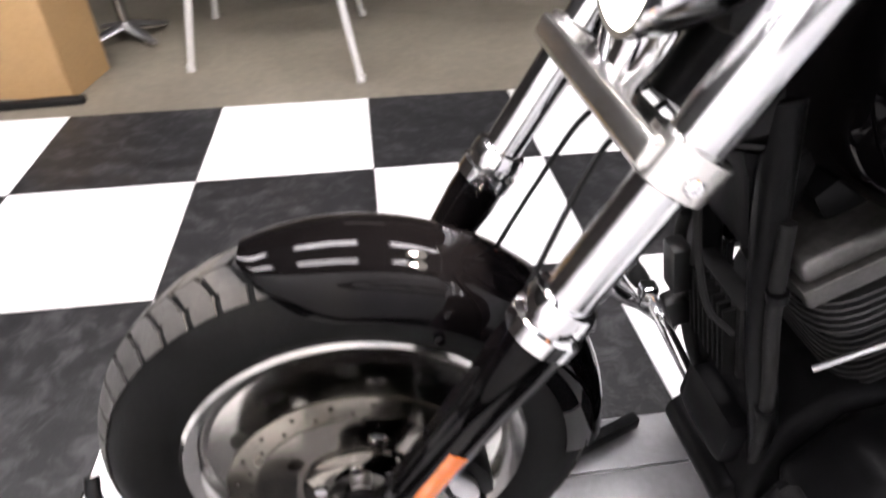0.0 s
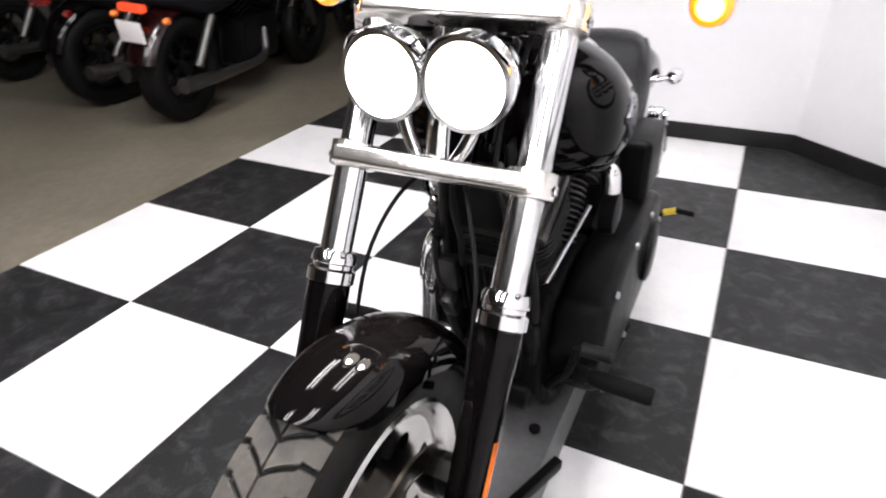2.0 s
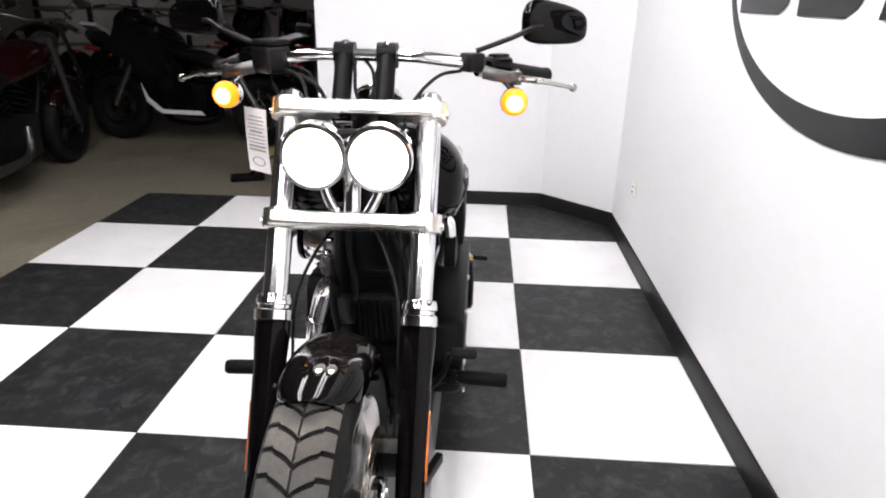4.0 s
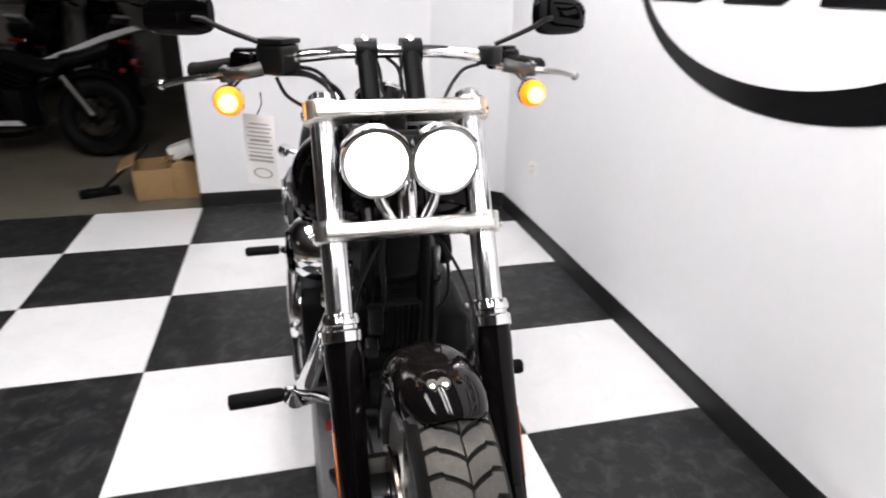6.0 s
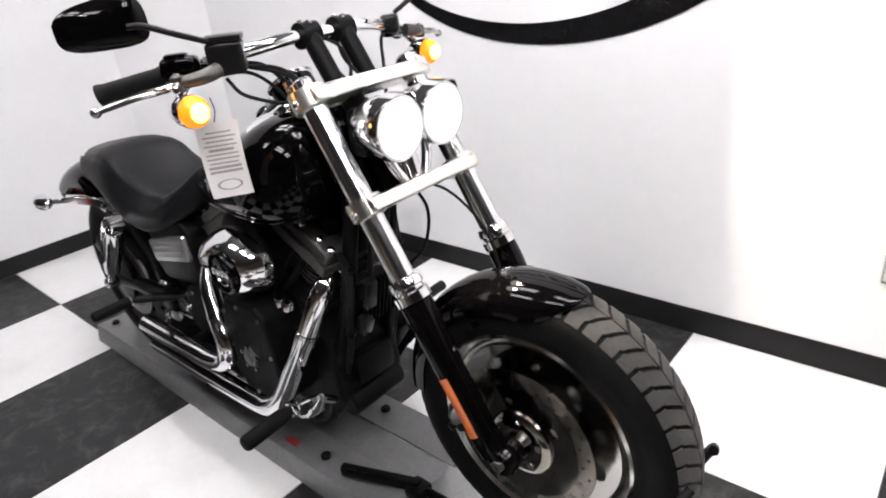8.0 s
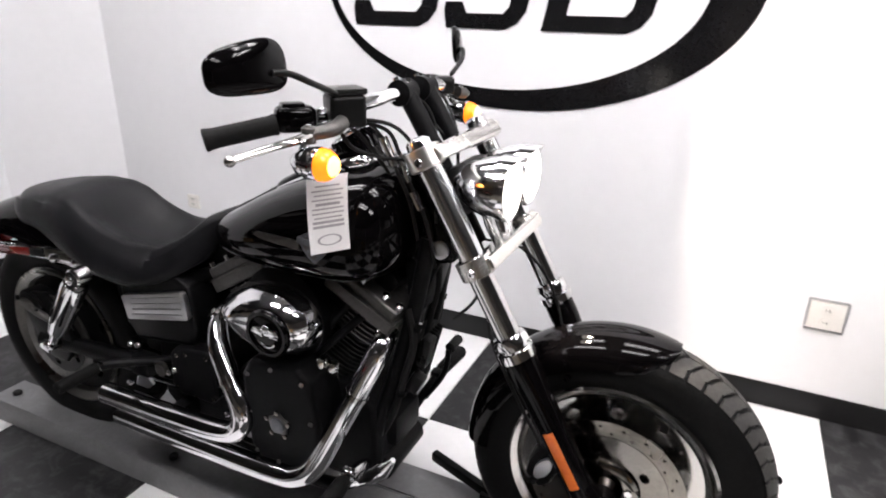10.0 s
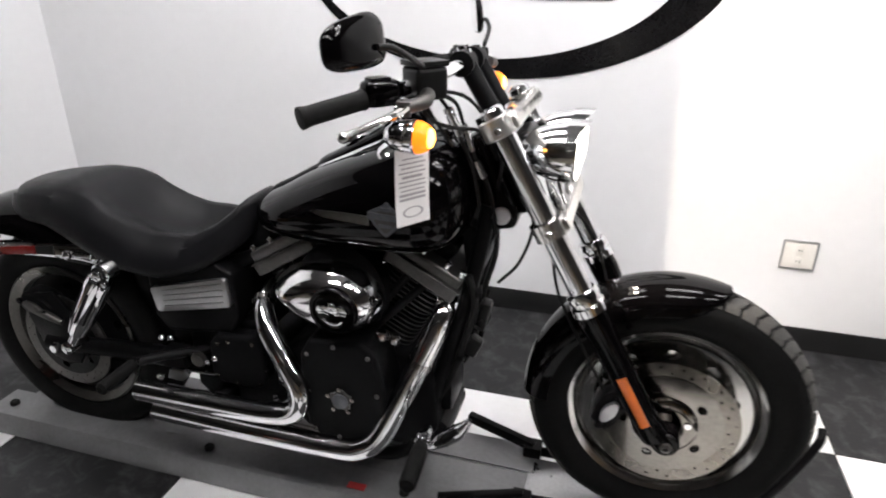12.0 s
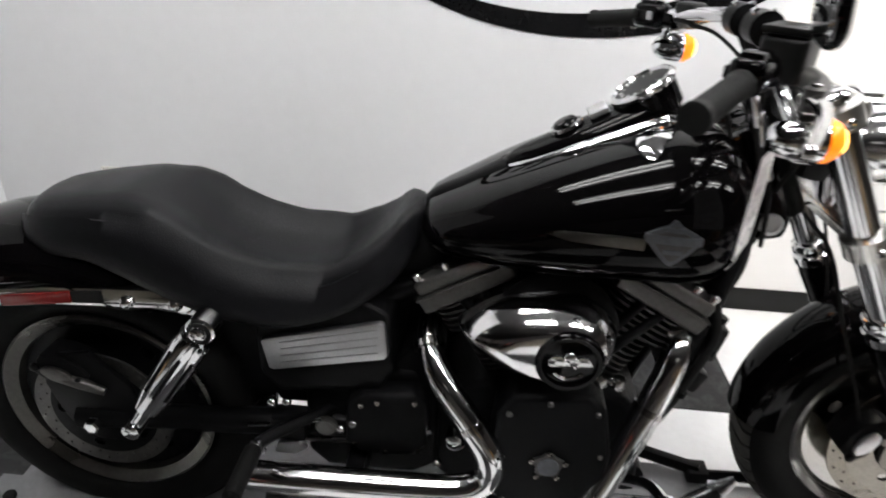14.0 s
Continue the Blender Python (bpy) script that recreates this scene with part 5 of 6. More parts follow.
def egg(grow, q, high=0.088, n=64):
    t = q * math.tau / n
    cs, sn = math.cos(t), math.sin(t)
    rx = 0.098 if cs > 0 else 0.182
    x = rx * cs
    up = high * math.copysign(abs(sn) ** (1.0 if cs > 0 else 1.5), sn)
    tail = 0.004 * min(1.0, max(0.0, -cs)) ** 1.2
    return AX + x * grow, AZ + (up + tail) * grow - 0.004


bm = B()
rings = []
for y, g in ((-0.125, 0.94), (-0.133, 1.0), (-0.146, 1.0), (-0.162, 0.98), (-0.178, 0.94), (-0.194, 0.88), (-0.208, 0.80), (-0.219, 0.70), (-0.227, 0.60), (-0.231, 0.50), (-0.232, 0.1)):
    rings.append([(egg(g, q)[0], YC + y, egg(g, q)[1]) for q in range(64)])
ac = part("air_cleaner", loft(B(), rings), CHROME, bike, "chrome egg-shaped air cleaner with a dark round insert", sharp=50)
bm = B()
rings = []
for y, g in ((-0.105, 0.9), (-0.107, 1.05), (-0.150, 1.05), (-0.155, 0.95)):
    rings.append([(AX + 0.106 * g * math.cos(q * math.tau / 64) - 0.012, YC + y, AZ + 0.112 * g * math.sin(q * math.tau / 64)) for q in range(64)])
part("backing_plate", loft(bm, rings), SATIN, ac)
IC = Vector((-0.074, YC - 0.2305, 0.642))
part("insert_ring", lathe(B(), [(-0.004, 0.058), (0.004, 0.057), (0.009, 0.053), (0.009, 0.046), (0.002, 0.044)], IC, (0, -1, 0), 40), GLOSS, ac)
ins = part("insert", lathe(B(), [(0.0, 0.046), (0.004, 0.045), (0.0065, 0.03), (0.007, 0.001)], IC, (0, -1, 0), 40), GLOSS, ac, "dark round insert with raised bright marks")
# a plain winged mark over a short bright arc
for sx_ in (-1, 1):
    bm = B()
    slab(bm, [(IC.x + sx_ * a * 0.9, IC.z + b * 0.85) for a, b in ((0.004, 0.006), (0.018, 0.020), (0.034, 0.018), (0.042, 0.004), (0.036, -0.006), (0.018, -0.004), (0.008, -0.008))], IC.y - 0.011, IC.y - 0.004, "xz", 0.002)
    part("insert_wing", bm, CHROME, ins)
bm = B()
ball(bm, (IC.x, IC.y - 0.007, IC.z + 0.010), (0.011, 0.006, 0.014), 16, 10)
part("insert_mark", bm, CHROME, ins)
bm = B()
tube(bm, [(IC.x + 0.030 * math.cos(a), IC.y - 0.006, IC.z + 0.030 * math.sin(a)) for a in [radians(-140 + 20 * k) for k in range(6)]], 0.0035, 8, 3)
part("insert_arc", bm, CHROME, ins)

# exhaust
REAR_PIPE = [(-0.318, YC - 0.075, 0.60), (-0.314, YC - 0.13, 0.58), (-0.282, YC - 0.175, 0.53), (-0.225, YC - 0.205, 0.46), (-0.188, YC - 0.22, 0.40), (-0.195, YC - 0.228, 0.347),
             (-0.255, YC - 0.232, 0.322), (-0.42, YC - 0.235, 0.317), (-0.655, YC - 0.236, 0.315)]
FRONT_PIPE = [(0.10, YC - 0.06, 0.645), (0.140, YC - 0.085, 0.625), (0.138, YC - 0.12, 0.59), (0.10, YC - 0.155, 0.49), (0.055, YC - 0.185, 0.385), (0.015, YC - 0.21, 0.30), (-0.03, YC - 0.222, 0.262),
              (-0.10, YC - 0.226, 0.250), (-0.35, YC - 0.230, 0.252), (-0.61, YC - 0.236, 0.262)]
for path, name in ((REAR_PIPE, "rear"), (FRONT_PIPE, "front")):
    rad = [0.022] * 2 + [0.0275] * (len(path) - 4) + [0.0285, 0.029]
    p = part("exhaust_pipe", tube(B(), path, rad, 20, 8), CHROME, bike, "bright chrome exhaust pipe")
    e = Vector(path[-1])
    d = (e - Vector(path[-2])).normalized()
    part("pipe_mouth", lathe(B(), [(-0.004, 0.026), (0.001, 0.0275), (0.0015, 0.0265), (-0.03, 0.025), (-0.031, 0.001)], e, d, 20), SATIN, p)
    for i in (1, 3):
        q = Vector(path[i])
        dd = (Vector(path[i + 1]) - Vector(path[i - 1])).normalized()
        part("pipe_clamp", lathe(B(), [(-0.006, 0.02), (-0.006, 0.0298), (0.006, 0.0298), (0.006, 0.02)], q, dd, 20), POLISHED, p)
bm = B()
box(bm, (-0.40, YC - 0.19, 0.27), (0.10, 0.05, 0.03), 0.006)
box(bm, (-0.45, YC - 0.15, 0.28), (0.04, 0.10, 0.05), 0.006)
part("exhaust_bracket", bm, SATIN, bike)

# coil box and loom under the tank, in front of the backbone
bm = B()
slab(bm, [(-0.30, 0.745), (-0.28, 0.775), (0.14, 0.785), (0.17, 0.75), (0.13, 0.70), (0.02, 0.695), (-0.10, 0.70), (-0.22, 0.71)], YC - 0.075, YC + 0.06, "xz", 0.012)
part("coil_box", bm, SATIN, bike)

# battery side cover with a ribbed silver plate, oil tank behind
bm = B()
slab(bm, [(-0.635, 0.50), (-0.64, 0.645), (-0.60, 0.672), (-0.43, 0.675), (-0.385, 0.65), (-0.375, 0.53), (-0.40, 0.48), (-0.60, 0.455)], YC - 0.155, YC + 0.12, "xz", 0.014, 3)
sc = part("side_cover", bm, SATIN, bike, "black battery cover with a ribbed silver plate")
plate = [(-0.622, 0.584), (-0.612, 0.590), (-0.402, 0.642), (-0.393, 0.638), (-0.386, 0.572), (-0.394, 0.564), (-0.602, 0.520), (-0.611, 0.524)]
sp2 = part("silver_plate", slab(B(), plate, YC - 0.168, YC - 0.150, "xz", 0.004), BRUSHED, sc, "ribbed silver metal plate")
for k in range(4):
    f = (k + 0.6) / 4.4
    bm = B()
    p0 = Vector((-0.585, YC - 0.1675, 0.530 + 0.066 * f))
    p1 = Vector((-0.405, YC - 0.1675, 0.568 + 0.074 * f))
    tube(bm, [p0, p1], 0.0022, 8)
    part("rib", bm, BRUSHED, sp2)
bm = B()
slab(bm, [(-0.62, 0.40), (-0.62, 0.50), (-0.38, 0.52), (-0.31, 0.60), (-0.31, 0.50), (-0.36, 0.40)], YC - 0.12, YC + 0.13, "xz", 0.015)
part("oil_tank", bm, SATIN, bike)
bm = B()
slab(bm, [(-0.42, 0.66), (-0.40, 0.76), (-0.34, 0.79), (-0.27, 0.77), (-0.27, 0.74), (-0.38, 0.64)], YC - 0.07, YC + 0.07, "xz", 0.015)
part("seat_support", bm, SATIN, bike)
bm = B()
slab(bm, [(-0.72, 0.38), (-0.74, 0.60), (-0.62, 0.64), (-0.60, 0.40)], YC - 0.10, YC + 0.10, "xz", 0.02)
part("inner_fender", bm, SATIN, bike)

# left: primary cover, belt guard, side stand, chrome lever
bm = B()
slab(bm, [(-0.60, 0.27), (-0.64, 0.36), (-0.60, 0.46), (-0.50, 0.49), (-0.10, 0.50), (0.06, 0.47), (0.12, 0.37), (0.08, 0.26), (-0.02, 0.215), (-0.45, 0.215)], YC + 0.11, YC + 0.225, "xz", 0.03, 4)
pcv = part("primary_cover", bm, SATIN, bike, "black primary drive cover")
part("derby_cover", lathe(B(), [(0, 0.085), (0.012, 0.083), (0.018, 0.07), (0.018, 0.001)], (-0.42, YC + 0.224, 0.36), (0, 1, 0), 36), SATIN, pcv)
bolts([(-0.57, 0.30), (-0.60, 0.37), (-0.40, 0.475), (-0.20, 0.485), (0.0, 0.47), (0.09, 0.37), (0.03, 0.24), (-0.20, 0.23)], YC + 0.223, 1, 0.008, pcv)
part("belt_guard", tube(B(), [(-0.52, YC + 0.12, 0.46), (-0.80, YC + 0.09, 0.46), (-1.05, YC + 0.075, 0.46)], 0.018, 10), SATIN, bike)
bm = B()
tube(bm, [(-0.085, YC + 0.155, 0.575), (-0.080, YC + 0.168, 0.64), (-0.085, YC + 0.165, 0.70), (-0.10, YC + 0.13, 0.725)], [0.017, 0.021, 0.020, 0.012], 16)
part("horn_cover", bm, CHROME, bike, "curved chrome horn cover")
part("clutch_rod", tube(B(), [(0.0, YC + 0.148, 0.662), (0.12, YC + 0.105, 0.54)], 0.0042, 10), BRUSHED, bike)
part("side_stand", tube(B(), [(-0.05, YC + 0.16, 0.19), (-0.12, YC + 0.20, 0.185), (-0.30, YC + 0.215, 0.185)], 0.013, 10), SATIN, bike)
bm = B()
box(bm, (-0.49, YC + 0.165, 0.59), (0.22, 0.08, 0.16), 0.02, seg=3)
part("left_side_cover", bm, SATIN, bike)

# foot controls
for s, side in sides():
    bm = B()
    q = 0.0 if s < 0 else 0.06
    tube(bm, [(0.10, YC + s * 0.12, 0.27), (0.13, YC + s * (0.19 - q * 0.6), 0.33), (0.14, YC + s * (0.26 - q), 0.356)], 0.012, 12)
    box(bm, (0.138, YC + s * (0.255 - q), 0.354), (0.03, 0.03, 0.03), 0.006)
    br = part("peg_bracket", bm, CHROME if s < 0 else SATIN, bike)
    part("foot_peg", lathe(B(), [(0.0, 0.012), (0.01, 0.017), (0.03, 0.019), (0.125, 0.019), (0.132, 0.016), (0.134, 0.004)], (0.140, YC + s * (0.268 if s < 0 else 0.208), 0.356), (0.08, s, 0.01), 20), PEG, bike, "black rubber foot peg")
    bm = B()
    if s < 0:
        tube(bm, [(0.10, YC - 0.20, 0.30), (0.13, YC - 0.235, 0.315), (0.165, YC - 0.245, 0.340)], 0.009, 10)
    else:
        tube(bm, [(0.13, YC + s * (0.20 - q), 0.31), (0.17, YC + s * (0.235 - q), 0.38), (0.175, YC + s * (0.25 - q), 0.445)], 0.008, 10)
    pd = part("pedal_arm", bm, CHROME if s < 0 else SATIN, bike)
    if s < 0:
        py = YC - 0.245
        part("pedal_pad", tube(B(), [(0.158, py, 0.334), (0.186, py, 0.360), (0.218, py, 0.390), (0.246, py, 0.428)], [0.010, 0.018, 0.019, 0.006], 14), CHROME, pd, "chrome brake pedal pad")
        part("pad_rubber", tube(B(), [(0.168, py - 0.012, 0.352), (0.192, py - 0.014, 0.376), (0.220, py - 0.013, 0.404)], [0.006, 0.012, 0.007], 10), PEG, pd, "black rubber inset")
    else:
        part("pedal_pad", lathe(B(), [(0.0, 0.008), (0.004, 0.014), (0.06, 0.014), (0.064, 0.010)], (0.175, YC + s * (0.255 - q), 0.447), (0, s, 0), 16), RUBBER, pd)
    base = Vector((-0.61, YC - 0.27, 0.43)) if s < 0 else Vector((-0.61, YC + 0.155, 0.385))
    out = Vector((0, -1, 0)) if s < 0 else Vector((0, 0.1, 1.0)).normalized()
    bm = B()
    tube(bm, [(-0.50, YC + s * 0.12, 0.40), (-0.58, base.y - s * 0.05, base.z - 0.01), base], 0.012, 10)
    pp = part("passenger_peg_arm", bm, SATIN, bike)
    part("peg_clevis", box(B(), base + out * 0.002, (0.022, 0.018, 0.022), 0.005), CHROME, pp)
    part("passenger_peg", lathe(B(), [(0.006, 0.009), (0.012, 0.016), (0.116, 0.016), (0.122, 0.009)], base, out, 18), PEG, bike,
         "black rubber passenger peg" if s < 0 else "black rubber passenger peg folded up")
bm = B()
tube(bm, [(-0.56, YC - 0.16, 0.345), (-0.44, YC - 0.165, 0.36), (-0.30, YC - 0.165, 0.40)], 0.006, 8)
tube(bm, [(-0.666, YC - 0.165, 0.375), (-0.59, YC - 0.172, 0.392), (-0.515, YC - 0.172, 0.412)], 0.004, 8)
for x, z in ((-0.642, 0.314), (-0.478, 0.392), (-0.454, 0.407), (-0.610, 0.445), (-0.581, 0.448), (-0.286, 0.322)):
    ball(bm, (x, YC - 0.172, z), 0.0095, 12, 8)
part("brake_linkage", bm, CHROME, bike)
part("banjo_ring", lathe(B(), [(0, 0.014), (0, 0.021), (0.010, 0.021), (0.012, 0.017), (0.010, 0.014)], (-0.507, YC - 0.165, 0.394), (0, -1, 0), 20), ENGINE, bike)
part("plug_cap", lathe(B(), [(-0.03, 0.018), (0.0, 0.020), (0.008, 0.019), (0.014, 0.012), (0.015, 0.002)], (-0.254, YC - 0.165, 0.379), (0, -1, 0), 20), CHROME, bike)
bm = B()
slab(bm, [(-0.615, 0.318), (-0.605, 0.345), (-0.56, 0.352), (-0.545, 0.335), (-0.57, 0.315)], YC - 0.176, YC - 0.166, "xz", 0.003)
part("linkage_plate", bm, BRUSHED, bike)
bm = B()
box(bm, (-0.58, YC - 0.16, 0.385), (0.07, 0.05, 0.055), 0.01)
part("rear_master_cylinder", bm, SATIN, bike)

# price tag hanging from the right signal ------------------------------
tagp = thing("price_tag", (0.128, -0.694, 0.888), "long white paper tag with grey print hanging from the handlebar", "price tag")
tu = Vector((math.cos(radians(56)), math.sin(radians(56)), 0))
tn = Vector((-tu.y, tu.x, 0))
tc, tw, th = Vector((0.128, -0.700, 0.958)), 0.039, 0.074


def tag_point(u, v, d):
    return tc + tu * (u * tw) + Vector((0.004 * v * v, 0, v * th)) + tn * (d + 0.004 * v * v)


bm = B()
for d0, d1 in ((-0.0004, 0.0004),):
    loft(bm, [[tag_point(-1, v, d0), tag_point(1, v, d0), tag_point(1, v, d1), tag_point(-1, v, d1)] for v in [-1 + k / 5 for k in range(11)]])
sheet = part("paper_sheet", bm, PAPER, tagp)
rnd = random.Random(5)
for d0, d1 in ((0.0006, 0.0009), (-0.0009, -0.0006)):
    for k in range(10):
        v = 0.74 - 0.115 * k
        w = 0.78 if k not in (0, 4) else 0.6
        if k in (2, 7):
            w = 0.5 + 0.2 * rnd.random()
        h = 0.018 if k not in (4, 8, 9) else 0.034
        bm = B()
        loft(bm, [[tag_point(-w, v - h, d0), tag_point(w, v - h, d0), tag_point(w, v + h, d0), tag_point(-w, v + h, d0)],
                  [tag_point(-w, v - h, d1), tag_point(w, v - h, d1), tag_point(w, v + h, d1), tag_point(-w, v + h, d1)]])
        part("print_bar", bm, INK, sheet)
    bm = B()
    n = 24
    ell = lambda q, k: (0.62 * k * math.cos(q * math.tau / n), -0.66 + 0.15 * k * math.sin(q * math.tau / n))
    loft(bm, [[tag_point(*ell(q, 1.0), d) for q in range(n)] for d in (d0, d1)] + [[tag_point(*ell(q, 0.8), d) for q in range(n)] for d in (d1, d0)], caps=False)
    part("print_oval", bm, INK, sheet)
part("tie", tube(B(), [tc + Vector((0, 0, th)), tc + Vector((-0.006, 0.01, th + 0.02)), (0.115, -0.69, 1.075)], 0.0012, 6), BLACK_PLASTIC, tagp)

# the lift ---------------------------------------------------------------
LM = Matrix.Translation((0.34, -0.466, 0))
lift = thing("motorcycle_lift", (-0.5, -0.47, 0), "low grey steel motorcycle lift platform with black bolts", "motorcycle lift")


def lift_part(name, bm, mat, label="", parent=None):
    bmesh.ops.transform(bm, matrix=LM, verts=bm.verts)
    return part(name, bm, mat, parent or lift, label)


def rail(y0, y1, name):
    s = 1 if y1 > y0 else -1
    prof = [(y0, 0.066), (y0, 0.070), (y1, 0.070), (y1 + s * 0.004, 0.066), (y1 + s * 0.016, 0.004), (y1 + s * 0.013, 0.004), (y1, 0.062)]
    bm = B()
    loft(bm, [[(x, y, z) for y, z in prof] for x in (-1.66, 0.02)])
    return lift_part(name, bm, LIFT)


rr = rail(-0.055, -0.164, "side_rail")
rl = rail(0.055, 0.164, "side_rail")
bm = B()
box(bm, (-0.35, 0.0, 0.060), (0.74, 0.108, 0.012), 0.002)
dk = lift_part("deck_plate", bm, LIFT)
bm = B()
box(bm, (-1.35, 0.0, 0.010), (0.62, 0.20, 0.012), 0.002)
lift_part("wheel_well", bm, LIFT)
for k, x in enumerate((-0.29, -0.885, -1.60)):
    for y in (-0.116, 0.116):
        bm = B()
        lathe(bm, [(0, 0.014), (0.008, 0.014), (0.012, 0.010), (0.012, 0.002)], (x, y, 0.070), (0, 0, 1), 14)
        lift_part("bolt", bm, RUBBER, "", rr if y < 0 else rl)
bm = B()
box(bm, (-0.42, -0.13, 0.0712), (0.05, 0.022, 0.0012), 0)
lift_part("red_label", bm, RED_STICKER, "small red label", rr)
bm = B()
box(bm, (0.19, 0.0, 0.064), (0.36, 0.23, 0.008), 0.002)
lift_part("front_plate", bm, PLATE, "bare steel wheel plate")

lever = part("release_lever", tube(B(), [(-1.08, -0.318, 0.060), (-1.10, -0.27, 0.125), (-1.10, -0.235, 0.165)], 0.008, 10), SATIN, lift, "black release lever with a yellow sleeve")
part("yellow_sleeve", tube(B(), [(-1.10, -0.240, 0.160), (-1.10, -0.200, 0.176)], 0.0125, 14), YELLOW, lever, "yellow plastic sleeve")
part("lever_grip", tube(B(), [(-1.10, -0.200, 0.176), (-1.10, -0.135, 0.172)], 0.010, 12), PEG, lever)

chock = thing("wheel_chock", (0.55, YC, 0.066), "black tubular wheel chock round the front tyre", "wheel chock")
for s in (-1, 1):
    bm = B()
    box(bm, (0.25, YC + s * 0.132, 0.098), (0.22, 0.022, 0.030), 0.005, Matrix.Rotation(s * radians(-20), 4, "Z"))
    arm = part("release_bar", bm, SATIN, chock)
    part("bar_foot", box(B(), (0.35, YC + s * 0.10, 0.086), (0.05, 0.05, 0.034), 0.005), SATIN, arm)
    bm = B()
    slab(bm, [(0.33, 0.072), (0.34, 0.100), (0.45, 0.105), (0.62, 0.095), (0.76, 0.100), (0.80, 0.090), (0.80, 0.072)], YC + s * 0.088, YC + s * 0.096, "xz", 0.002)
    part("side_plate", bm, SATIN, chock)
    bm = B()
    tube(bm, [(0.70, YC + s * 0.094, 0.112), (0.82, YC + s * 0.094, 0.150), (0.885, YC + s * 0.094, 0.228), (0.935, YC + s * 0.090, 0.325), (0.970, YC + s * 0.080, 0.405), (0.980, YC + s * 0.055, 0.425)], 0.0095, 12)
    part("cradle_arm", bm, SATIN, chock)
bm = B()
box(bm, (0.735, -0.18, 0.034), (0.13, 0.51, 0.046), 0.004)
cb = part("cross_base", bm, LIFT, chock, "grey steel cross base")
part("tie_ring", tube(B(), [(0.735 + 0.016 * math.cos(a), 0.028, 0.082 + 0.026 * math.sin(a)) for a in [k * math.tau / 10 for k in range(10)]], 0.0035, 8, 3, closed=True), BLACK_PLASTIC, cb)

# ---------------------------------------------------------------- the garage behind


def parked_bike(paint, style, lab, plate=False, tail=False, trim=None):
    """A parked motorcycle pointing along +x from its rear axle at the origin's side."""
    trim = trim or CHROME
    o = thing("parked_motorcycle", (0, 0, 0), lab, "motorcycle", "parked motorcycles")
    wb = 1.6 if style == "cruiser" else 1.42
    R = 0.325 if style == "cruiser" else 0.305
    for x, hw, nm in ((0, 0.08, "rear_tyre"), (wb, 0.06, "front_tyre")):
        prof = tyre_profile(R, hw, R - 0.115)
        full = prof + [(-a, r) for a, r in reversed(prof[:-1])]
        ty = part(nm, lathe(B(), full + [(hw * 0.5, R - 0.14), (-hw * 0.5, R - 0.14)], (x, 0, R), (0, 1, 0), 40, closed=True), SIDEWALL, o)
        rm = B()
        lathe(rm, [(-hw * 0.7, R - 0.118), (-hw * 0.7, R - 0.13), (0, R - 0.145), (hw * 0.7, R - 0.13), (hw * 0.7, R - 0.118), (0, R - 0.125)], (x, 0, R), (0, 1, 0), 40, closed=True)
        lathe(rm, [(-0.07, 0.02), (-0.06, 0.04), (0.06, 0.04), (0.07, 0.02)], (x, 0, R), (0, 1, 0), 20)
        for k in range(5):
            a = k * math.tau / 5
            tube(rm, [(x + 0.03 * math.cos(a), 0, R + 0.03 * math.sin(a)), (x + (R - 0.135) * math.cos(a), 0, R + (R - 0.135) * math.sin(a))], 0.013, 8)
        part("wheel_rim", rm, SATIN, ty)
        part("brake_disc", polar_plate(B(), (x, 0.08, R), -0.003, 0.003, [0.06, 0.14], 40, lambda k, s: False), DISC, ty)
    hz = 1.05
    for s in (-1, 1):
        part("fork_leg", tube(B(), [(wb, s * 0.09, R), (wb - 0.36, s * 0.09, hz - 0.05)], 0.024, 12), trim, o)
        part("grip", tube(B(), [(wb - 0.50, s * 0.30, hz + 0.04), (wb - 0.58, s * 0.40, hz + 0.02)], 0.018, 10), RUBBER, o)
        part("mirror_stem", tube(B(), [(wb - 0.45, s * 0.24, hz + 0.06), (wb - 0.42, s * 0.34, hz + 0.18)], 0.006, 8), trim, o)
        mb = B()
        ball(mb, (wb - 0.42, s * 0.37, hz + 0.20), (0.015, 0.06, 0.04), 14, 8)
        part("mirror", mb, BLACK_PLASTIC, o)
        part("exhaust_pipe", tube(B(), [(0.75, s * 0.14, 0.45), (0.65, s * 0.18, 0.28), (0.2, s * 0.19, 0.27), (-0.25, s * 0.2, 0.30)], [0.022, 0.025, 0.035, 0.045], 12), trim, o) if (s < 0 or style == "cruiser") else None
        part("shock_absorber", tube(B(), [(0.0, s * 0.13, R + 0.02), (0.18, s * 0.13, 0.62)], 0.028, 10), trim, o)
        sg = B()
        ball(sg, (-0.28, s * 0.17, 0.66), (0.03, 0.022, 0.022), 12, 8)
        part("rear_signal", sg, ORANGE if tail else RED_LENS, o)
    part("handlebar", tube(B(), [(wb - 0.58, -0.40, hz + 0.02), (wb - 0.42, -0.20, hz + 0.06), (wb - 0.38, 0, hz + 0.04), (wb - 0.42, 0.20, hz + 0.06), (wb - 0.58, 0.40, hz + 0.02)], 0.012, 10), trim, o)
    en = B()
    box(en, (0.72, 0, 0.38), (0.46, 0.28, 0.30), 0.04)
    en = part("engine", en, SATIN, o)
    for lean in (-0.35, 0.35):
        for k in range(6):
            part("cooling_fin", box(B(), (0.72 + lean * (0.25 + 0.05 * k), 0, 0.50 + 0.035 * k), (0.17, 0.19, 0.010), 0.003, Matrix.Rotation(lean, 4, "Y"), 1), SATIN, en)
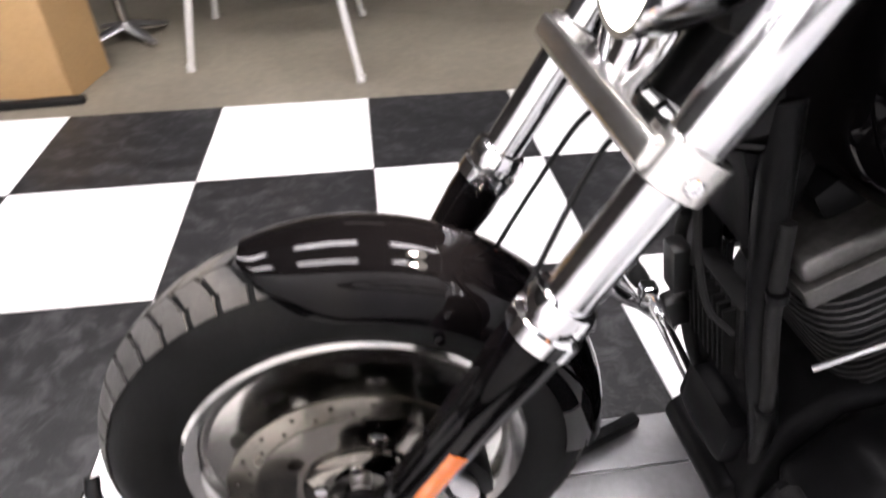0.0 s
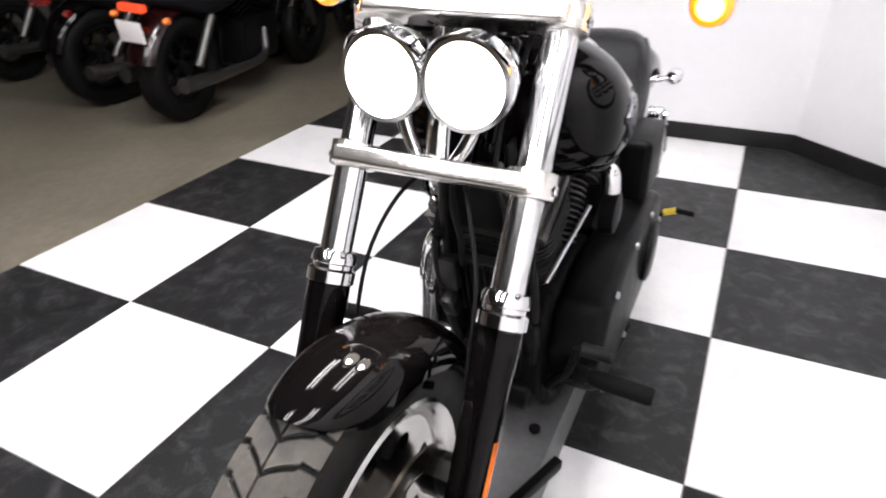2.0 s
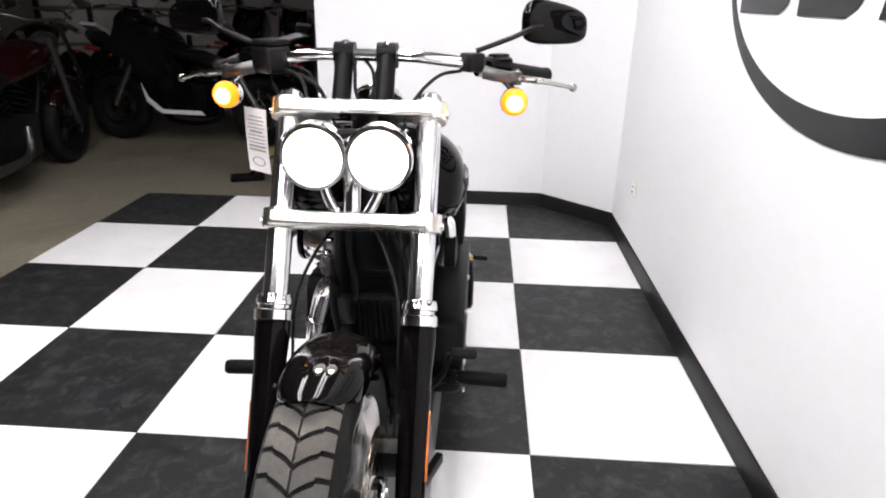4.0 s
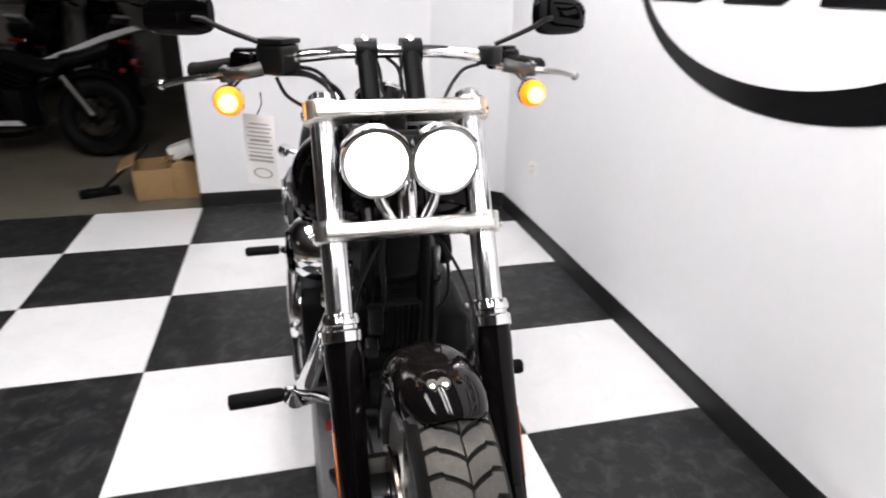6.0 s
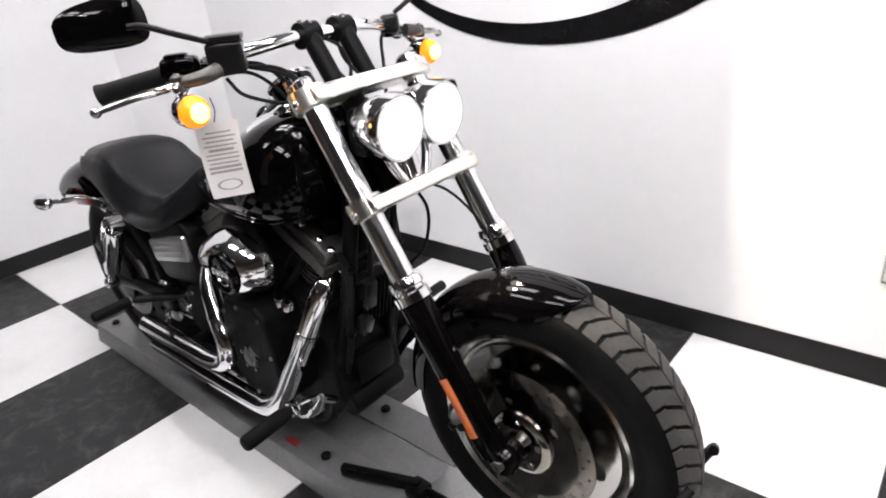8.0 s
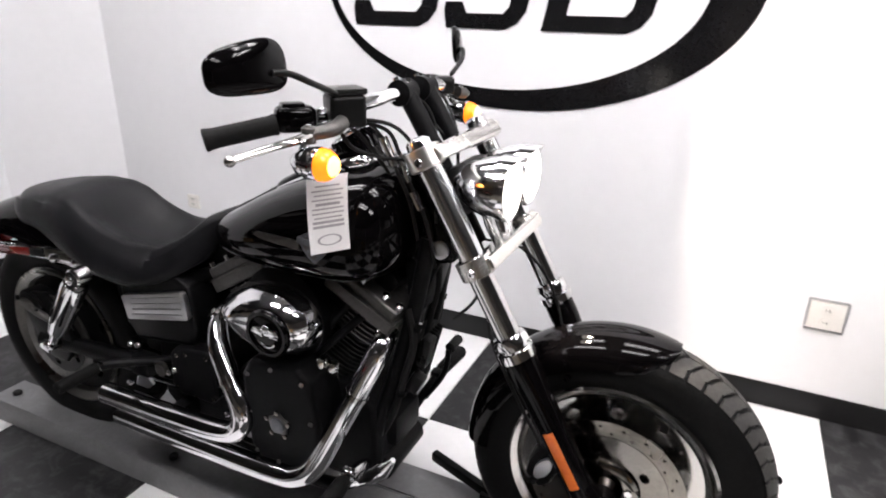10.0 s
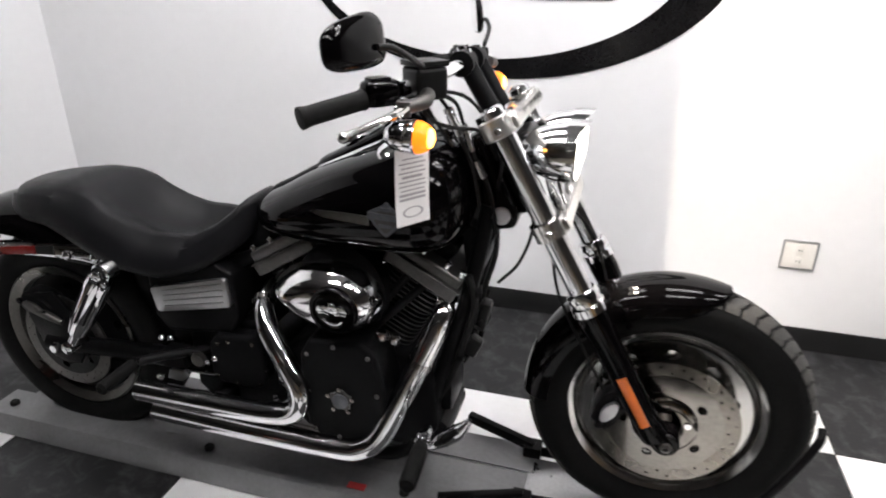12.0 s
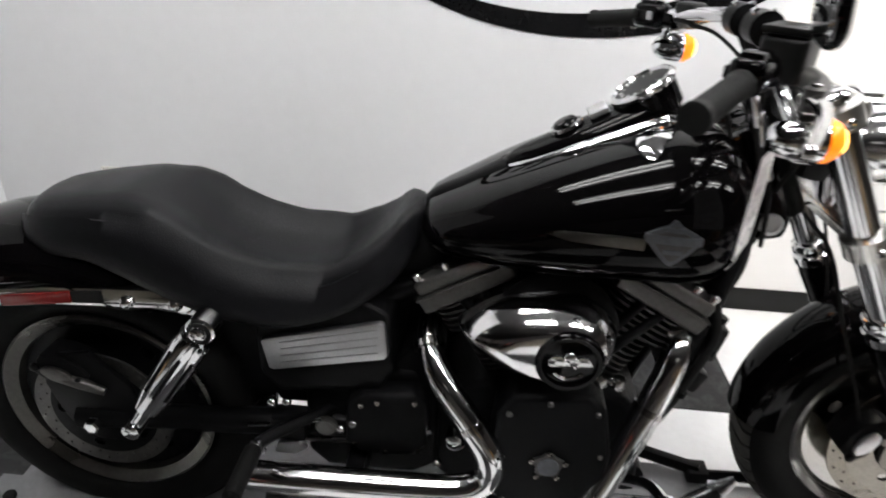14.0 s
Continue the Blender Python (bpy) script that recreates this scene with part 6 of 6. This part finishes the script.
    part("frame", tube(B(), [(wb - 0.35, 0, 0.85), (wb - 0.42, 0.0, 0.5), (0.95, 0, 0.2), (0.45, 0, 0.22), (0.40, 0, 0.55), (-0.1, 0, 0.62)], 0.022, 10), SATIN, o)
    tk = B()
    rings = []
    for k in range(15):
        f = k / 14
        x = 0.62 + 0.60 * f
        w = 0.05 + 0.11 * math.sin(math.pi * min(1, f * 0.62 + 0.10)) ** 1.0 * (1 if f < 0.9 else 0.8)
        zt, zb = 0.80 + 0.17 * math.sin(f * 1.9), 0.70 + 0.06 * f
        rings.append([(x, w * math.copysign(abs(math.cos(t)) ** 0.8, math.cos(t)), (zt + zb) / 2 + (zt - zb) / 2 * math.sin(t)) for t in [q * math.tau / 24 for q in range(24)]])
    part("fuel_tank", loft(tk, rings), paint, o, sharp=60)
    st = B()
    rings = []
    for k in range(15):
        f = k / 14
        x = -0.18 + 0.82 * f
        zt = 0.82 - 0.10 * math.sin(math.pi * min(1, f * 1.05)) + 0.02 * (1 - f) + (0.06 if style == "sport" and f < 0.5 else 0)
        w = 0.12 + 0.05 * math.sin(math.pi * f)
        rings.append([(x, w * math.copysign(abs(math.cos(t)) ** 0.6, math.cos(t)), zt - 0.06 + 0.06 * math.sin(t)) for t in [q * math.tau / 20 for q in range(20)]])
    part("seat", loft(st, rings), VINYL, o, sharp=70)
    for c, a0, a1, nm, hw in (((0, 0, R), 50, 165, "rear_fender", 0.10), ((wb, 0, R), 50, 150, "front_fender", 0.08)):
        fb = B()
        rings = []
        for k in range(21):
            a = radians(a0 + (a1 - a0) * k / 20)
            r = R + (0.07 if nm == "rear_fender" else 0.025)
            sec = [(hw * math.sin(u), r - 0.06 * (1 - math.cos(u))) for u in [radians(-80 + 20 * q) for q in range(9)]]
            sec += [(y * 0.96, h - 0.005) for y, h in reversed(sec)]
            rings.append([(c[0] + h * math.cos(a), y, c[2] + h * math.sin(a)) for y, h in sec])
        part(nm, loft(fb, rings), paint, o)
    hl = part("headlight", lathe(B(), [(0.06, 0.075), (0.0, 0.085), (-0.06, 0.075), (-0.12, 0.03)], (wb - 0.22, 0, 0.93), (1, 0, 0), 24), trim, o)
    tl = B()
    box(tl, (-0.33, 0, 0.72), (0.05, 0.16, 0.045), 0.015)
    part("tail_light", tl, TAIL_LENS if tail else RED_LENS, o, "lit red tail light" if tail else "")
    if plate:
        part("plate_blank", box(B(), (-0.37, 0, 0.60), (0.006, 0.16, 0.12), 0.003, Matrix.Rotation(radians(-12), 4, "Y")), PAPER, o, "blank white number plate")
    if style == "sport":
        for s in (-1, 1):
            fr = B()
            slab(fr, [(wb - 0.02, 0.80), (wb - 0.25, 1.06), (wb - 0.50, 0.98), (wb - 0.62, 0.80), (0.62, 0.62), (0.55, 0.30), (0.85, 0.22), (wb - 0.40, 0.42), (wb - 0.30, 0.66)], s * 0.19, s * 0.205, "xz", 0.005)
            fp = part("side_fairing", fr, BLUE_PAINT, o, "dark side fairing with a white slash")
            sl = B()
            slab(sl, [(0.46, 0.262), (0.50, 0.300), (0.86, 0.300), (wb - 0.42, 0.40), (wb - 0.36, 0.52), (wb - 0.40, 0.36), (0.88, 0.262)], s * 0.206, s * 0.212, "xz", 0.002)
            part("fairing_stripe", sl, WHITE_PAINT, fp, "white slash")
        tail_f = B()
        slab(tail_f, [(-0.42, 0.955), (-0.36, 0.985), (-0.16, 0.93), (0.10, 0.83), (0.34, 0.74), (0.16, 0.755), (-0.12, 0.865), (-0.32, 0.93)], -0.08, 0.08, "xz", 0.012)
        part("tail_fairing", tail_f, WHITE_PAINT, o)
        nose = B()
        slab(nose, [(wb - 0.02, 0.80), (wb - 0.10, 1.0), (wb - 0.24, 1.12), (wb - 0.34, 1.05), (wb - 0.20, 0.78)], -0.17, 0.17, "xz", 0.03)
        part("nose_fairing", nose, BLUE_PAINT, o)
    return o


def place(o, x, y, yaw, lean=6):
    o.matrix_basis = pose(x, y, 0.006 - 0.012, 0, 0, yaw) @ pose(0, 0, 0, lean, 0, 0)


# Low paint colours and grey metal for chrome trim stand in for weak light.
c1 = parked_bike(RED_PAINT, "cruiser", "red parked cruiser motorcycle, darkened for the dim garage, with a lit tail light", plate=True, tail=True, trim=ENGINE)
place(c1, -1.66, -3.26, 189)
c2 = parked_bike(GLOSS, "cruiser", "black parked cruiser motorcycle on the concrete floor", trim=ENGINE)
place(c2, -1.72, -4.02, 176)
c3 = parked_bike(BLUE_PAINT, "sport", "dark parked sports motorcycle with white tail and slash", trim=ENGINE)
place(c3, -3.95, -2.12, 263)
for x, y, a in ((-5.5, -4.5, 190), (-6.3, -2.5, 200), (-6.6, -3.5, 185)):
    copy_thing(c3, pose(x, y, -0.006, 0, 0, a) @ pose(0, 0, 0, 6, 0, 0))
for x, y, a in ((-1.9, -5.3, 186), (-3.9, -4.9, 178), (-6.3, -1.3, 170)):
    copy_thing(c1 if x == -3.9 else c2, pose(x, y, -0.006, 0, 0, a) @ pose(0, 0, 0, 6, 0, 0))


def carton(c, s, turn, lab, flaps=True):
    o = thing("cardboard_box", (c[0], c[1], -0.012), lab, "box", "cardboard boxes")
    m = Matrix.Translation((c[0], c[1], -0.012)) @ Matrix.Rotation(radians(turn), 4, "Z")
    w, d, h = s
    t = 0.006
    for name, p, q in (("side_panel", (0, d / 2, h / 2), (w, t, h)), ("side_panel", (0, -d / 2, h / 2), (w, t, h)), ("end_panel", (w / 2, 0, h / 2), (t, d - t, h)),
                       ("end_panel", (-w / 2, 0, h / 2), (t, d - t, h)), ("bottom_panel", (0, 0, t), (w - t, d - t, t))):
        bm = box(B(), p, q, 0.001, seg=1)
        bmesh.ops.transform(bm, matrix=m, verts=bm.verts)
        part(name, bm, CARD, o)
    if flaps:
        for s1 in (-1, 1):
            bm = B()
            box(bm, (0, s1 * (d / 2 + 0.3 * d / 2), h + 0.02), (w, d * 0.42, t), 0.001, Matrix.Rotation(radians(s1 * -22), 4, "X"), 1)
            bmesh.ops.transform(bm, matrix=m, verts=bm.verts)
            part("flap", bm, CARD, o)
    return o


carton((-2.86, -1.53, 0), (0.32, 0.27, 0.20), 8, "open brown cardboard box on the concrete floor")
carton((-2.84, -1.33, 0), (0.30, 0.16, 0.24), 2, "small brown cardboard box against the partition")
pp_ = thing("paper_bundle", (-2.84, -1.37, 0.23), "crumpled white paper on a cardboard box", "paper")
bm = B()
box(bm, (-2.84, -1.36, 0.275), (0.12, 0.15, 0.09), 0.01, Matrix.Rotation(0.3, 4, "X"))
part("paper_wad", bm, PAPER, pp_)
tool = thing("floor_scraper", (-2.9, -1.85, -0.012), "dark long-handled floor scraper leaning on the cardboard box", "floor tool")
part("tool_head", box(B(), (-2.86, -1.90, 0.012), (0.10, 0.24, 0.045), 0.01, Matrix.Rotation(radians(20), 4, "Z")), SATIN, tool)
part("tool_handle", tube(B(), [(-2.86, -1.88, 0.03), (-2.93, -1.68, 0.20), (-2.97, -1.58, 0.30)], 0.012, 10), SATIN, tool)
carton((2.06, -2.86, 0), (0.40, 0.36, 0.46), -8, "tall brown cardboard box beside a black floor bar", flaps=False)
bm = B()
box(bm, (2.10, -2.585, 0.004), (0.56, 0.05, 0.028), 0.006, Matrix.Rotation(radians(4), 4, "Z"))
solid("floor_bar", bm, RUBBER, "black rubber bar lying on the concrete", "floor bar")

# trestle with pale legs
tr = thing("work_trestle", (1.03, -2.9, -0.012), "pale metal work table with splayed legs", "work table")
for a, b in (((0.633, -2.655), (0.78, -2.95)), ((1.434, -2.91), (1.30, -3.02)), ((0.60, -3.65), (0.76, -3.45)), ((1.45, -3.75), (1.32, -3.50))):
    bm = B()
    tube(bm, [(a[0], a[1], -0.008), (b[0], b[1], 0.80)], 0.018, 10)
    lg = part("leg", bm, PALE, tr, "pale painted leg")
    part("foot_cap", lathe(B(), [(0, 0.022), (0.03, 0.022), (0.034, 0.019)], (a[0], a[1], -0.011), (0, 0, 1), 14), PALE, lg)
part("table_top", box(B(), (1.03, -3.22, 0.82), (0.95, 0.62, 0.035), 0.006), CARD, tr)

# silver stool foot
stl = thing("stool", (1.85, -3.42, -0.012), "silver swivel stool with a four-star foot", "stool")
for k in range(4):
    a = k * math.pi / 2 + 0.82
    bm = B()
    rings = []
    for f in (0, 0.3, 0.7, 1.0):
        p = Vector((1.85 + 0.24 * f * math.cos(a), -3.42 + 0.24 * f * math.sin(a), 0.075 - 0.055 * f))
        w, h = 0.050 - 0.034 * f, 0.02 - 0.010 * f
        n = Vector((-math.sin(a), math.cos(a), 0))
        rings.append([p + n * w * math.cos(q * math.tau / 10) + Vector((0, 0, h * math.sin(q * math.tau / 10))) for q in range(10)])
    loft(bm, rings)
    part("foot_arm", bm, BRUSHED, stl)
part("column", tube(B(), [(1.85, -3.42, 0.05), (1.85, -3.42, 0.50)], 0.028, 14), POLISHED, stl)
part("stool_seat", lathe(B(), [(0, 0.05), (0.0, 0.17), (0.03, 0.18), (0.06, 0.16), (0.07, 0.01)], (1.85, -3.42, 0.50), (0, 0, 1), 28), VINYL, stl)

# ---------------------------------------------------------------- floor tiles
tile_bm = B()
box(tile_bm, (T / 2, T / 2, -0.006), (T - 0.0022, T - 0.0022, 0.012), 0.0015, seg=1)
white_tile = finish(tile_bm, "tile", WHITE_TILE)
black_tile = white_tile.copy()
black_tile.materials.clear()
black_tile.materials.append(BLACK_TILE)
for r in range(-4, 7):
    for c in range(-4, 1):
        ob = new("tile", white_tile if (r + c) % 2 else black_tile)
        ob.parent = FLOOR
        ob.location = (r * T, c * T, 0)
